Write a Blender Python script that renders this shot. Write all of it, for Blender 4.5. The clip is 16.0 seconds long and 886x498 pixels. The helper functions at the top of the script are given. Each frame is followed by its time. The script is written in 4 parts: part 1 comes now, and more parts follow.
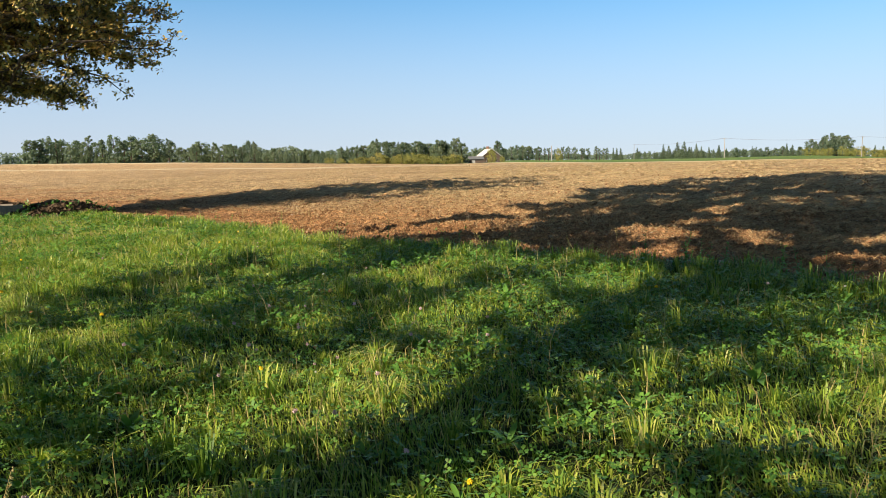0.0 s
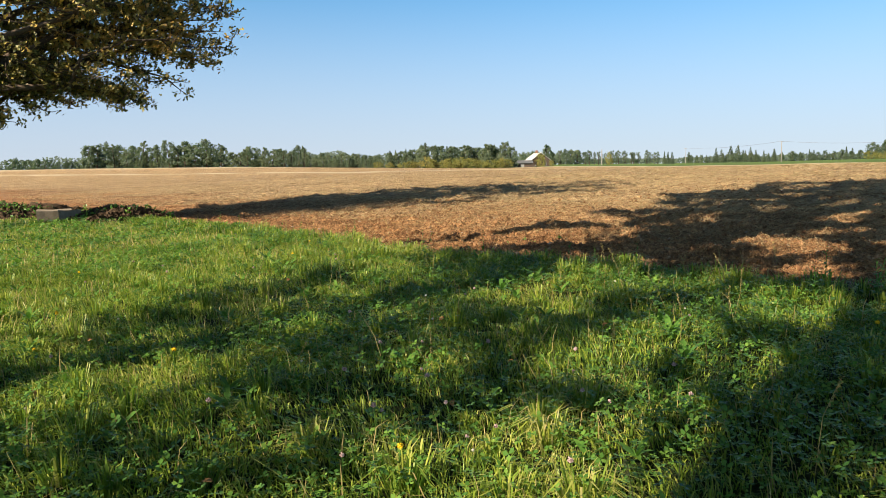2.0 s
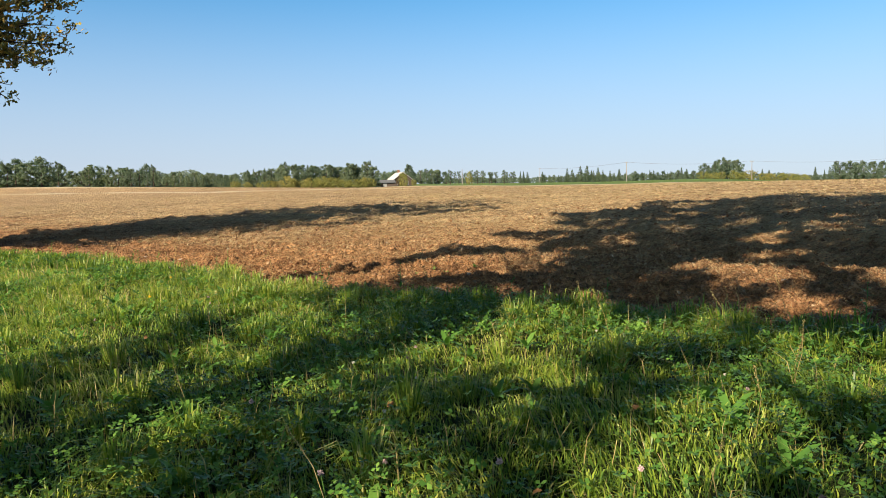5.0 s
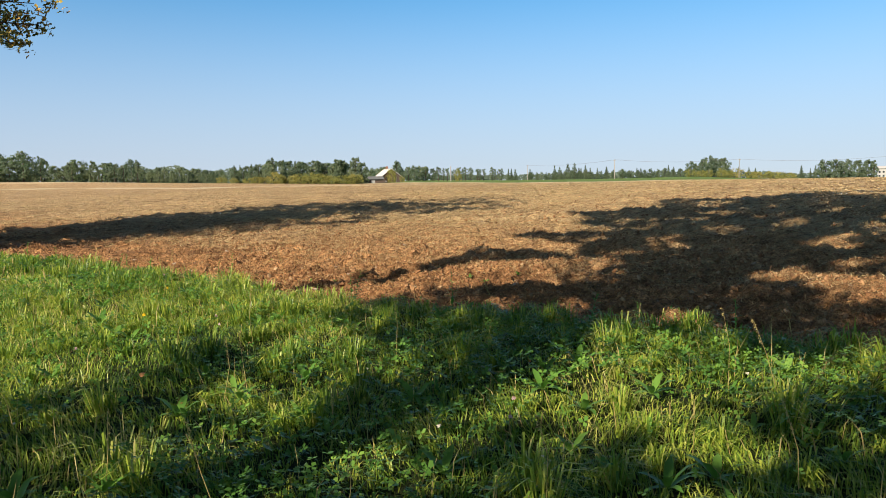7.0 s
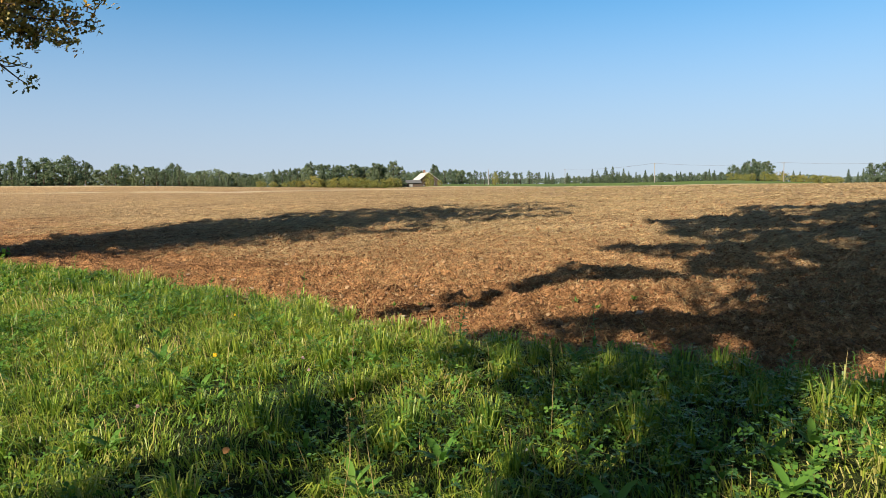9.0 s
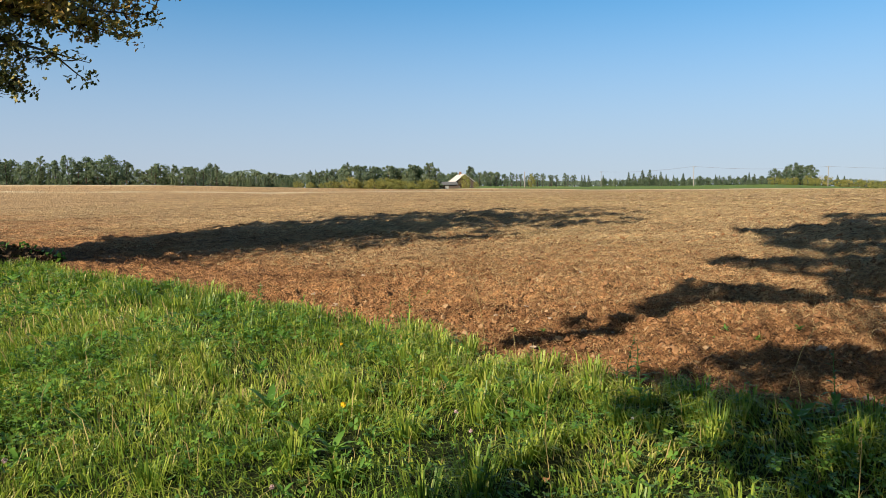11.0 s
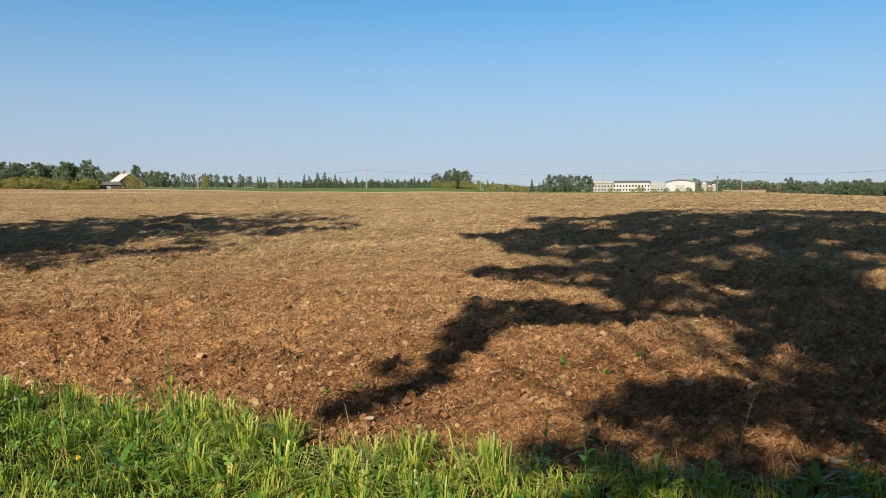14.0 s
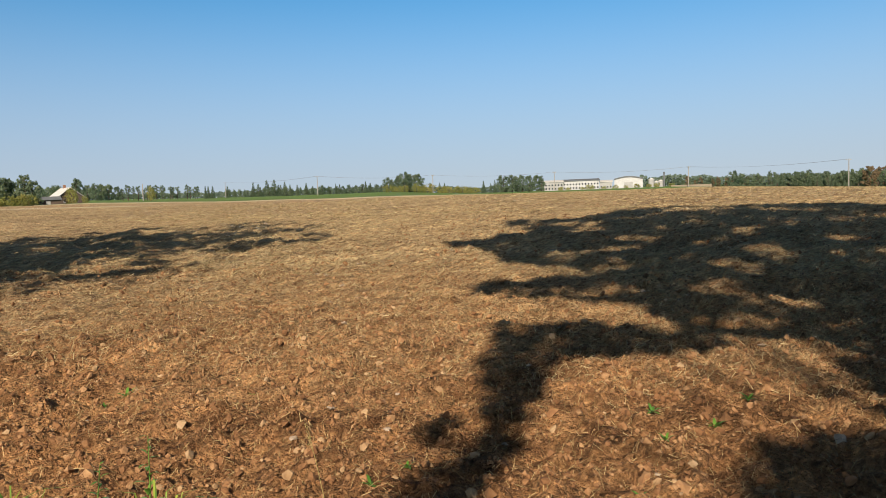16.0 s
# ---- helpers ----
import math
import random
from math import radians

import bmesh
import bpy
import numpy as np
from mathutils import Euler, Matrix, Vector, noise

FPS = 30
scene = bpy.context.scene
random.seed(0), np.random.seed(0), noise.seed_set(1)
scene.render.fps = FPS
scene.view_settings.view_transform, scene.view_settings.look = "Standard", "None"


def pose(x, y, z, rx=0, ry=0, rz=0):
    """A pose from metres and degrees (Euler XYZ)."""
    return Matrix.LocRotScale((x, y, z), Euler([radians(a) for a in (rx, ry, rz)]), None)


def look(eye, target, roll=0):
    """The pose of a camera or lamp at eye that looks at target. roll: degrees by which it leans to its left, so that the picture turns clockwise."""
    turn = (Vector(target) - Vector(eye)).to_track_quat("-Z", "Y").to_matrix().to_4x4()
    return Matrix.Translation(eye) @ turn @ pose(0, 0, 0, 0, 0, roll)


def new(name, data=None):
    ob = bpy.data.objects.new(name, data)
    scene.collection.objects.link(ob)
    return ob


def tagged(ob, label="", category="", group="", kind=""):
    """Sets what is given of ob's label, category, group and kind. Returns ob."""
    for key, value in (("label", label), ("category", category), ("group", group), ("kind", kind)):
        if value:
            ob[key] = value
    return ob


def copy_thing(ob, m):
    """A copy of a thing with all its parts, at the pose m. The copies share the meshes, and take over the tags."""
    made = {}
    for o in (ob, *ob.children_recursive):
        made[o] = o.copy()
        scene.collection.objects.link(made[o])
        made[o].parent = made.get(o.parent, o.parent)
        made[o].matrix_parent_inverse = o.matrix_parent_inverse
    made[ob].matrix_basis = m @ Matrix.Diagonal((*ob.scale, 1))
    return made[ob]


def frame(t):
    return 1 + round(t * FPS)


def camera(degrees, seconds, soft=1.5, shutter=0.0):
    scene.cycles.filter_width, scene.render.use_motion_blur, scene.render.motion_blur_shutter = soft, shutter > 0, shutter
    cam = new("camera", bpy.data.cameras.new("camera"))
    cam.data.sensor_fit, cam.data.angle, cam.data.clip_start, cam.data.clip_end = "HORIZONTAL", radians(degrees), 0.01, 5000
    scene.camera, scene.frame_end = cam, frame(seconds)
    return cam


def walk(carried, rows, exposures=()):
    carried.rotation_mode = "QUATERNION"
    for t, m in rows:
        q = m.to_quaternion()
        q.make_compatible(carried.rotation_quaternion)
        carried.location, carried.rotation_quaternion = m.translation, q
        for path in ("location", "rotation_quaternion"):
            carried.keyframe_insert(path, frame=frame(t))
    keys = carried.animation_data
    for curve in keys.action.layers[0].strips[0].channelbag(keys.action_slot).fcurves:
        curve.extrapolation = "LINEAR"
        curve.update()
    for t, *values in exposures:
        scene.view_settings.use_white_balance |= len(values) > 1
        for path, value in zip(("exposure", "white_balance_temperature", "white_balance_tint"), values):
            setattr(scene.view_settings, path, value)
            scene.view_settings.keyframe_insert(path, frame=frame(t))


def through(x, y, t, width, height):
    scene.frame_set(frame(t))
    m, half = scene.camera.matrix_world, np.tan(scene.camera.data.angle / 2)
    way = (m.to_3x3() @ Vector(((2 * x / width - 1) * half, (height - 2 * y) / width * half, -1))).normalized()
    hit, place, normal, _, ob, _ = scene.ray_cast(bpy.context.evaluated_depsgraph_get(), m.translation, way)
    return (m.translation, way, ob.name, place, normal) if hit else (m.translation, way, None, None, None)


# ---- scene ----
cam = camera(62.0, 16.0, soft=0.5)
PATH = [
    (0, 2.161, -5.391, 1.453, 83.77, 1.28, 2.10),
    (0.5, 1.998, -5.029, 1.445, 83.75, 0.62, 1.10),
    (1, 1.801, -4.612, 1.448, 84.00, 0.48, 4.10),
    (1.5, 1.542, -4.339, 1.431, 84.21, 0.65, 5.78),
    (2, 1.355, -4.083, 1.446, 84.18, 1.32, 5.65),
    (2.5, 1.243, -3.730, 1.446, 85.40, 1.42, 5.72),
    (3, 1.091, -3.415, 1.404, 85.69, 0.92, 3.84),
    (3.5, 0.978, -3.121, 1.407, 85.78, 0.26, -3.07),
    (4, 0.896, -2.756, 1.432, 85.54, 0.58, -3.78),
    (4.2, 0.855, -2.655, 1.439, 85.48, 0.96, -3.80),
    (6.5, 0.301, -1.028, 1.455, 85.33, 1.36, -7.13),
    (7, 0.155, -0.688, 1.456, 85.16, 1.21, -6.18),
    (7.5, 0.002, -0.367, 1.458, 85.20, 1.42, -3.78),
    (8, -0.166, -0.006, 1.489, 85.13, 1.28, -4.35),
    (8.5, -0.260, 0.349, 1.523, 85.18, 1.24, -4.47),
    (9, -0.443, 0.633, 1.537, 85.49, 1.17, -3.45),
    (9.5, -0.675, 0.935, 1.557, 85.56, 0.91, -4.13),
    (10, -0.849, 1.248, 1.548, 85.70, 0.44, -1.63),
    (10.2, -0.915, 1.369, 1.566, 85.68, 0.68, -0.58),
    (12.3, -1.774, 2.504, 1.642, 85.59, 1.35, -6.27),
    (12.5, -1.797, 2.661, 1.654, 85.50, 1.14, -11.14),
    (13, -1.825, 3.030, 1.640, 85.37, 0.88, -16.95),
    (13.5, -1.856, 3.428, 1.656, 85.45, 0.72, -18.90),
    (14, -1.923, 3.746, 1.675, 85.56, 0.34, -25.71),
    (14.5, -1.879, 4.130, 1.671, 85.31, 0.05, -32.80),
    (15, -1.852, 4.528, 1.705, 85.14, 0.28, -29.28),
    (15.5, -1.923, 4.909, 1.732, 84.98, 2.03, -29.34),
    (16, -1.892, 5.248, 1.723, 85.73, 2.19, -29.51),
]
walk(cam, [(t, pose(x, y, z, rx, ry, rz)) for t, x, y, z, rx, ry, rz in PATH],
     exposures=[(0, 1.12, 6900, 12), (7, 1.0, 6750, 12), (12.5, 0.75, 6700, 12), (16, 0.68, 6700, 12)])

# ---------------------------------------------------------------- light
# Low morning sun from behind; shadows run towards +x +y.
SUN_ELEV = 33.0
SUN_DIR = Vector((-math.sin(radians(45)) * math.cos(radians(SUN_ELEV)), -math.cos(radians(45)) * math.cos(radians(SUN_ELEV)), math.sin(radians(SUN_ELEV))))
world = bpy.data.worlds.new("morning_sky")
scene.world = world
world.use_nodes = True
wn = world.node_tree.nodes
sky = wn.new("ShaderNodeTexSky")
sky.sky_type = "NISHITA"
sky.sun_disc = False
sky.sun_elevation = radians(SUN_ELEV)
sky.sun_rotation = radians(225)
sky.air_density, sky.dust_density, sky.ozone_density = 1.0, 0.5, 3.0
wn["Background"].inputs["Strength"].default_value = 0.07
# the morning haze lifts the sky's colours: the horizon shows what stands some degrees higher in clear air
up = wn.new("ShaderNodeTexCoord").outputs["Generated"]
lift = wn.new("ShaderNodeMapping")
lift.inputs["Location"].default_value = (0, 0, 0.055)
unit = wn.new("ShaderNodeVectorMath")
unit.operation = "NORMALIZE"
world.node_tree.links.new(up, lift.inputs["Vector"])
world.node_tree.links.new(lift.outputs[0], unit.inputs[0])
world.node_tree.links.new(unit.outputs[0], sky.inputs["Vector"])
# a pale layer of haze along the horizon, all the way round
split = wn.new("ShaderNodeSeparateXYZ")
world.node_tree.links.new(up, split.inputs[0])
depth = wn.new("ShaderNodeMapRange")
depth.interpolation_type = "SMOOTHSTEP"
for slot, value in zip(("From Min", "From Max", "To Min", "To Max"), (-0.02, 0.32, 0.85, 0.0)):
    depth.inputs[slot].default_value = value
world.node_tree.links.new(split.outputs["Z"], depth.inputs["Value"])
clear = wn.new("ShaderNodeHueSaturation")
clear.inputs["Hue"].default_value = 0.49
# the morning haze brightens the lower sky; it pales and darkens towards the zenith
for slot, low, high in (("Saturation", 1.36, 0.86), ("Value", 1.3, 0.35)):
    climb = wn.new("ShaderNodeMapRange")
    climb.interpolation_type = "SMOOTHSTEP"
    for name, value in zip(("From Min", "From Max", "To Min", "To Max"), (0.24, 0.75, low, high)):
        climb.inputs[name].default_value = value
    world.node_tree.links.new(split.outputs["Z"], climb.inputs["Value"])
    world.node_tree.links.new(climb.outputs[0], clear.inputs[slot])
world.node_tree.links.new(sky.outputs[0], clear.inputs["Color"])
haze = wn.new("ShaderNodeMix")
haze.data_type = "RGBA"
haze.inputs[7].default_value = (3.8, 4.25, 5.25, 1)
world.node_tree.links.new(depth.outputs[0], haze.inputs[0])
world.node_tree.links.new(clear.outputs[0], haze.inputs[6])
world.node_tree.links.new(haze.outputs[2], wn["Background"].inputs["Color"])
sun = new("sun", bpy.data.lights.new("sun", "SUN"))
sun.data.energy, sun.data.angle, sun.data.color = 5.0, radians(0.5), (1.0, 0.88, 0.70)
sun.matrix_world = look(SUN_DIR * 60, (0, 0, 0))

# ---------------------------------------------------------------- helpers

def hash2(i, j, seed):
    h = (i.astype(np.int64) * 374761393 + j.astype(np.int64) * 668265263 + seed * 1442695041) & 0xFFFFFFFF
    h = ((h ^ (h >> 13)) * 1274126177) & 0xFFFFFFFF
    return ((h ^ (h >> 16)) & 0xFFFF) / 65535.0


def vnoise(x, y, size, seed=0):
    """Smooth value noise from 0 to 1 with cells of that size."""
    x, y = np.asarray(x, float) / size, np.asarray(y, float) / size
    i, j = np.floor(x), np.floor(y)
    u, v = x - i, y - j
    u, v = u * u * (3 - 2 * u), v * v * (3 - 2 * v)
    a = hash2(i, j, seed) * (1 - u) + hash2(i + 1, j, seed) * u
    b = hash2(i, j + 1, seed) * (1 - u) + hash2(i + 1, j + 1, seed) * u
    return a * (1 - v) + b * v


def fractal(x, y, size, seed=0, octaves=3):
    total, weight = 0, 0
    for k in range(octaves):
        total = total + vnoise(x, y, size / 2 ** k, seed + 17 * k) / 2 ** k
        weight += 1 / 2 ** k
    return total / weight


def quick_mesh(name, verts, quads=None, tris=None, smooth=False):
    me = bpy.data.meshes.new(name)
    verts = np.asarray(verts, np.float32).reshape(-1, 3)
    loops, starts, at = [], [], 0
    for faces, n in ((quads, 4), (tris, 3)):
        if faces is not None and len(faces):
            faces = np.asarray(faces, np.int32).reshape(-1, n)
            loops.append(faces.ravel())
            starts.append(at + np.arange(len(faces), dtype=np.int32) * n)
            at += faces.size
    loops, starts = np.concatenate(loops), np.concatenate(starts)
    me.vertices.add(len(verts))
    me.vertices.foreach_set("co", verts.ravel())
    me.loops.add(len(loops))
    me.loops.foreach_set("vertex_index", loops)
    me.polygons.add(len(starts))
    me.polygons.foreach_set("loop_start", starts)
    me.polygons.foreach_set("use_smooth", np.full(len(starts), smooth))
    me.update(calc_edges=True)
    me.validate()
    return me


def attribute(me, name, values):
    layer = me.attributes.new(name, "FLOAT", "POINT")
    layer.data.foreach_set("value", np.asarray(values, np.float32))


def part(name, me, material, parent=None, label=""):
    """Links a mesh as one object, under a parent if given."""
    if isinstance(me, bmesh.types.BMesh):
        bm, me = me, bpy.data.meshes.new(name)
        bm.to_mesh(me)
        bm.free()
    ob = new(name, me)
    if material and not me.materials:
        me.materials.append(material)
    if parent:
        ob.parent = parent
    if label:
        ob["label"] = label
    return ob


# along: the way the shadows run; across: to its right
def to_xy(across, along):
    return 0.7071 * (along + across), 0.7071 * (along - across)


def to_local(x, y):
    return 0.7071 * (x - y), 0.7071 * (x + y)


# ---------------------------------------------------------------- the lie of the land
SLOPE_X, SLOPE_Y, EYE_H = 0.02795, 0.03143, 1.5
BEARING = [-180, -100, -70, -31, -22, -10, 0, 11, 18, 27, 38, 46, 52, 58, 64, 90, 180]
CREST = [-3.2, -0.9, 0.9, 0.95, 0.88, 0.56, 0.30, 0.06, 0.0, 0.02, -0.05, -0.06, -0.31, -0.54, -0.64, -0.6, -3.2]


def land(x, y):
    """Height of the smooth ground: a slope that rounds off into a low crest, and the plain beyond it."""
    x, y = np.asarray(x, float), np.asarray(y, float)
    r = np.hypot(x, y) + 1e-6
    az = np.degrees(np.arctan2(x, y))
    s = SLOPE_X * x / r + SLOPE_Y * y / r
    el = np.tan(np.radians(np.interp(az, BEARING, CREST)))
    gap = s - el
    far = gap < 2 * EYE_H / 380
    bend = np.where(far, (gap - EYE_H / 380) / 380, gap ** 2 / (4 * EYE_H))
    top = np.where(far, 380, 2 * EYE_H / np.maximum(gap, 1e-4))
    near = np.minimum(r, top)
    z = s * near - bend * near ** 2
    rise = np.where(far, 0.0, el) + 0.0066 * np.clip((az + 2) / 6, 0, 1) * np.clip((31 - az) / 6, 0, 1)
    beyond = np.minimum(r - near, 700)
    return z + rise * beyond - 0.0008 * np.minimum(beyond, 60)


EDGE = 5.0  # the grass ends and the tilled field begins here, counted along


def field_amount(x, y):
    across, along = to_local(x, y)
    edge = EDGE + 0.75 * (fractal(across, along, 1.9, 5) - 0.5) + 0.9 * (vnoise(across, along * 0, 6.0, 9) - 0.5)
    return along - edge


def field_relief(x, y):
    """Clods and tine marks of the tilled soil."""
    a, s = to_local(x, y)
    f = 0.14 * (fractal(x, y, 0.5, 1, 2) - 0.5) + 0.10 * np.maximum(vnoise(x, y, 0.19, 3) - 0.45, 0) + 0.09 * (vnoise(a * 0.35, s, 0.7, 8) - 0.5)
    near = np.clip((40 - np.hypot(x, y)) / 20, 0, 1)
    lumps = 0.10 * np.maximum(vnoise(x, y, 0.105, 31) - 0.42, 0) + 0.075 * np.maximum(vnoise(x, y, 0.062, 33) - 0.4, 0) + 0.024 * vnoise(x, y, 0.034, 35)
    pits = 0.05 * np.maximum(0.22 - vnoise(x, y, 0.17, 37), 0) * 4
    return f + near * (lumps - pits)


def ground_z(x, y):
    d = field_amount(x, y)
    w = np.clip(d / 0.25, 0, 1)
    r = np.hypot(x, y)
    near = np.clip((70 - r) / 40, 0, 1)
    lawn = 0.10 * (fractal(x, y, 1.6, 21, 2) - 0.5) + 0.05
    return land(x, y) + near * (w * (field_relief(x, y) - 0.02) + (1 - w) * lawn)

# ---------------------------------------------------------------- materials
def material(name):
    m = bpy.data.materials.new(name)
    m.use_nodes = True
    nt = m.node_tree
    return m, nt, nt.nodes["Principled BSDF"]


def node(nt, kind, **inputs):
    n = nt.nodes.new(kind)
    for key, value in inputs.items():
        n.inputs[key.replace("_", " ")].default_value = value
    return n


def ramp(nt, source, stops):
    n = nt.nodes.new("ShaderNodeValToRGB")
    e = n.color_ramp.elements
    while len(e) < len(stops):
        e.new(0.5)
    for slot, (at, colour) in zip(e, stops):
        slot.position, slot.color = at, (*colour, 1)
    nt.links.new(source, n.inputs[0])
    return n.outputs[0]


def noise_out(nt, scale, detail=4.0, rough=0.6, coords=None):
    n = node(nt, "ShaderNodeTexNoise", Scale=scale, Detail=detail, Roughness=rough)
    if coords is None:
        coords = nt.nodes.new("ShaderNodeNewGeometry").outputs["Position"]
    nt.links.new(coords, n.inputs["Vector"])
    return n.outputs[0]


def blend(nt, how, factor, a, b):
    n = nt.nodes.new("ShaderNodeMix")
    n.data_type, n.blend_type = "RGBA", how
    for slot, value in ((n.inputs[0], factor), (n.inputs[6], a), (n.inputs[7], b)):
        if isinstance(value, bpy.types.NodeSocket):
            nt.links.new(value, slot)
        elif isinstance(value, tuple):
            slot.default_value = (*value, 1)
        else:
            slot.default_value = value
    return n.outputs[2]


def bump(nt, shader, height, strength, distance):
    b = node(nt, "ShaderNodeBump", Strength=strength, Distance=distance)
    nt.links.new(height, b.inputs["Height"])
    nt.links.new(b.outputs[0], shader.inputs["Normal"])


def leafy(name, stops, through=0.45, rough=0.5, spread=0.25, size=1.5):
    """Leaves or blades: colour by the single leaf and by patches, some light passing through."""
    m, nt, p = material(name)
    geo = nt.nodes.new("ShaderNodeNewGeometry")
    patch = noise_out(nt, size, 3)
    mixv = node(nt, "ShaderNodeMath")
    mixv.operation = "MULTIPLY_ADD"
    nt.links.new(patch, mixv.inputs[0])
    mixv.inputs[1].default_value = 1.3
    sub = node(nt, "ShaderNodeMath")
    sub.operation = "MULTIPLY_ADD"
    nt.links.new(geo.outputs["Random Per Island"], sub.inputs[0])
    sub.inputs[1].default_value, sub.inputs[2].default_value = spread * 2, -0.15 - spread
    nt.links.new(sub.outputs[0], mixv.inputs[2])
    colour = ramp(nt, mixv.outputs[0], stops)
    nt.links.new(colour, p.inputs["Base Color"])
    p.inputs["Roughness"].default_value = rough
    p.inputs["Specular IOR Level"].default_value = 0.3
    tl = nt.nodes.new("ShaderNodeBsdfTranslucent")
    warm = blend(nt, "MULTIPLY", 1.0, colour, (1.25, 1.45, 0.85))
    nt.links.new(warm, tl.inputs["Color"])
    mx = nt.nodes.new("ShaderNodeMixShader")
    mx.inputs[0].default_value = through
    nt.links.new(p.outputs[0], mx.inputs[1])
    nt.links.new(tl.outputs[0], mx.inputs[2])
    nt.links.new(mx.outputs[0], nt.nodes["Material Output"].inputs["Surface"])
    return m


def rough_solid(name, stops, scale, rough=0.9, relief=0.3, depth=0.02, metal=0.0):
    m, nt, p = material(name)
    n = noise_out(nt, scale, 6, 0.65)
    nt.links.new(ramp(nt, n, stops), p.inputs["Base Color"])
    p.inputs["Roughness"].default_value, p.inputs["Metallic"].default_value = rough, metal
    p.inputs["Specular IOR Level"].default_value = 0.25
    bump(nt, p, noise_out(nt, scale * 3, 5), relief, depth)
    return m


GRASS = leafy("grass_blades", [(0.0, (0.041, 0.095, 0.016)), (0.3, (0.108, 0.195, 0.027)), (0.56, (0.225, 0.305, 0.038)), (0.78, (0.325, 0.36, 0.062)), (1.0, (0.41, 0.385, 0.135))], 0.3, 0.42, 0.36, 0.9)
CLOVER = leafy("clover_leaf", [(0.0, (0.036, 0.100, 0.019)), (0.5, (0.086, 0.200, 0.035)), (1.0, (0.189, 0.320, 0.058))], 0.3, 0.38, 0.4, 2.0)
DRYGRASS = leafy("dry_grass", [(0.0, (0.24, 0.18, 0.07)), (0.6, (0.40, 0.31, 0.13)), (1.0, (0.52, 0.42, 0.2))], 0.3, 0.6, 0.3, 2.0)
STRAW = leafy("straw", [(0.0, (0.20, 0.12, 0.05)), (0.5, (0.38, 0.26, 0.12)), (1.0, (0.60, 0.45, 0.23))], 0.15, 0.6, 0.35, 3.0)
PALE_STRAW = leafy("pale_straw", [(0.0, (0.22, 0.155, 0.08)), (0.5, (0.41, 0.31, 0.16)), (1.0, (0.60, 0.48, 0.28))], 0.15, 0.6, 0.35, 3.0)
OAK_LEAF = leafy("oak_leaf", [(0.0, (0.045, 0.06, 0.02)), (0.3, (0.12, 0.13, 0.038)), (0.5, (0.29, 0.255, 0.07)), (0.74, (0.46, 0.33, 0.085)), (1.0, (0.46, 0.24, 0.07))], 0.1, 0.45, 0.3, 0.45)
# wood and spruce greens are paled and blued: aerial haze mixed into the colour
HAZY_WOOD_LEAF = leafy("hazy_wood_leaf", [(0.0, (0.082, 0.122, 0.09)), (0.5, (0.128, 0.172, 0.118)), (1.0, (0.2, 0.225, 0.132))], 0.5, 0.6, 0.3, 0.06)
HAZY_SPRUCE_LEAF = leafy("hazy_spruce_needles", [(0.0, (0.055, 0.085, 0.06)), (0.5, (0.09, 0.125, 0.08)), (1.0, (0.13, 0.165, 0.095))], 0.45, 0.7, 0.3, 0.06)
BUSH_LEAF = leafy("bush_leaf", [(0.0, (0.12, 0.15, 0.04)), (0.5, (0.22, 0.22, 0.06)), (1.0, (0.32, 0.25, 0.08))], 0.3, 0.6, 0.35, 0.1)
RUSSET_LEAF = leafy("russet_leaf", [(0.0, (0.07, 0.055, 0.03)), (0.5, (0.13, 0.09, 0.05)), (1.0, (0.18, 0.13, 0.07))], 0.2, 0.7, 0.3, 0.06)
# grey-blue green, the haze of the distance put into the leaf colour
HAZY_FAR_LEAF = leafy("hazy_distant_leaf", [(0.0, (0.055, 0.08, 0.065)), (0.5, (0.075, 0.105, 0.08)), (1.0, (0.10, 0.13, 0.095))], 0.1, 0.9, 0.3, 0.03)
BARK = rough_solid("bark", [(0.3, (0.05, 0.038, 0.028)), (0.7, (0.13, 0.10, 0.075))], 9, 0.95, 0.8, 0.03)
CLOD = leafy("soil_crumb", [(0.0, (0.09, 0.040, 0.017)), (0.5, (0.20, 0.098, 0.043)), (1.0, (0.34, 0.20, 0.10))], 0.0, 0.95, 0.3, 14.0)
CRUST = leafy("dry_crust", [(0.0, (0.24, 0.14, 0.07)), (0.5, (0.32, 0.205, 0.11)), (1.0, (0.40, 0.275, 0.16))], 0.0, 0.95, 0.3, 14.0)
STONE = rough_solid("field_stone", [(0.25, (0.22, 0.16, 0.11)), (0.6, (0.40, 0.31, 0.23)), (0.9, (0.55, 0.46, 0.36))], 18, 0.85, 0.3, 0.006)
CONCRETE = rough_solid("weathered_concrete", [(0.25, (0.13, 0.105, 0.075)), (0.6, (0.24, 0.20, 0.15)), (0.9, (0.34, 0.29, 0.23))], 6, 0.9, 0.3, 0.01)
EARTH = rough_solid("dug_earth", [(0.25, (0.045, 0.03, 0.018)), (0.6, (0.09, 0.058, 0.034)), (0.9, (0.16, 0.10, 0.055))], 5, 0.98, 0.9, 0.08)
WHITE_WALL = rough_solid("white_render", [(0.2, (0.32, 0.325, 0.33)), (0.6, (0.42, 0.425, 0.43)), (0.9, (0.52, 0.525, 0.53))], 0.6, 0.85, 0.1, 0.02)
GREY_WALL = rough_solid("grey_panel", [(0.2, (0.24, 0.24, 0.235)), (0.6, (0.31, 0.31, 0.305)), (0.9, (0.40, 0.40, 0.395))], 0.5, 0.85, 0.1, 0.02)
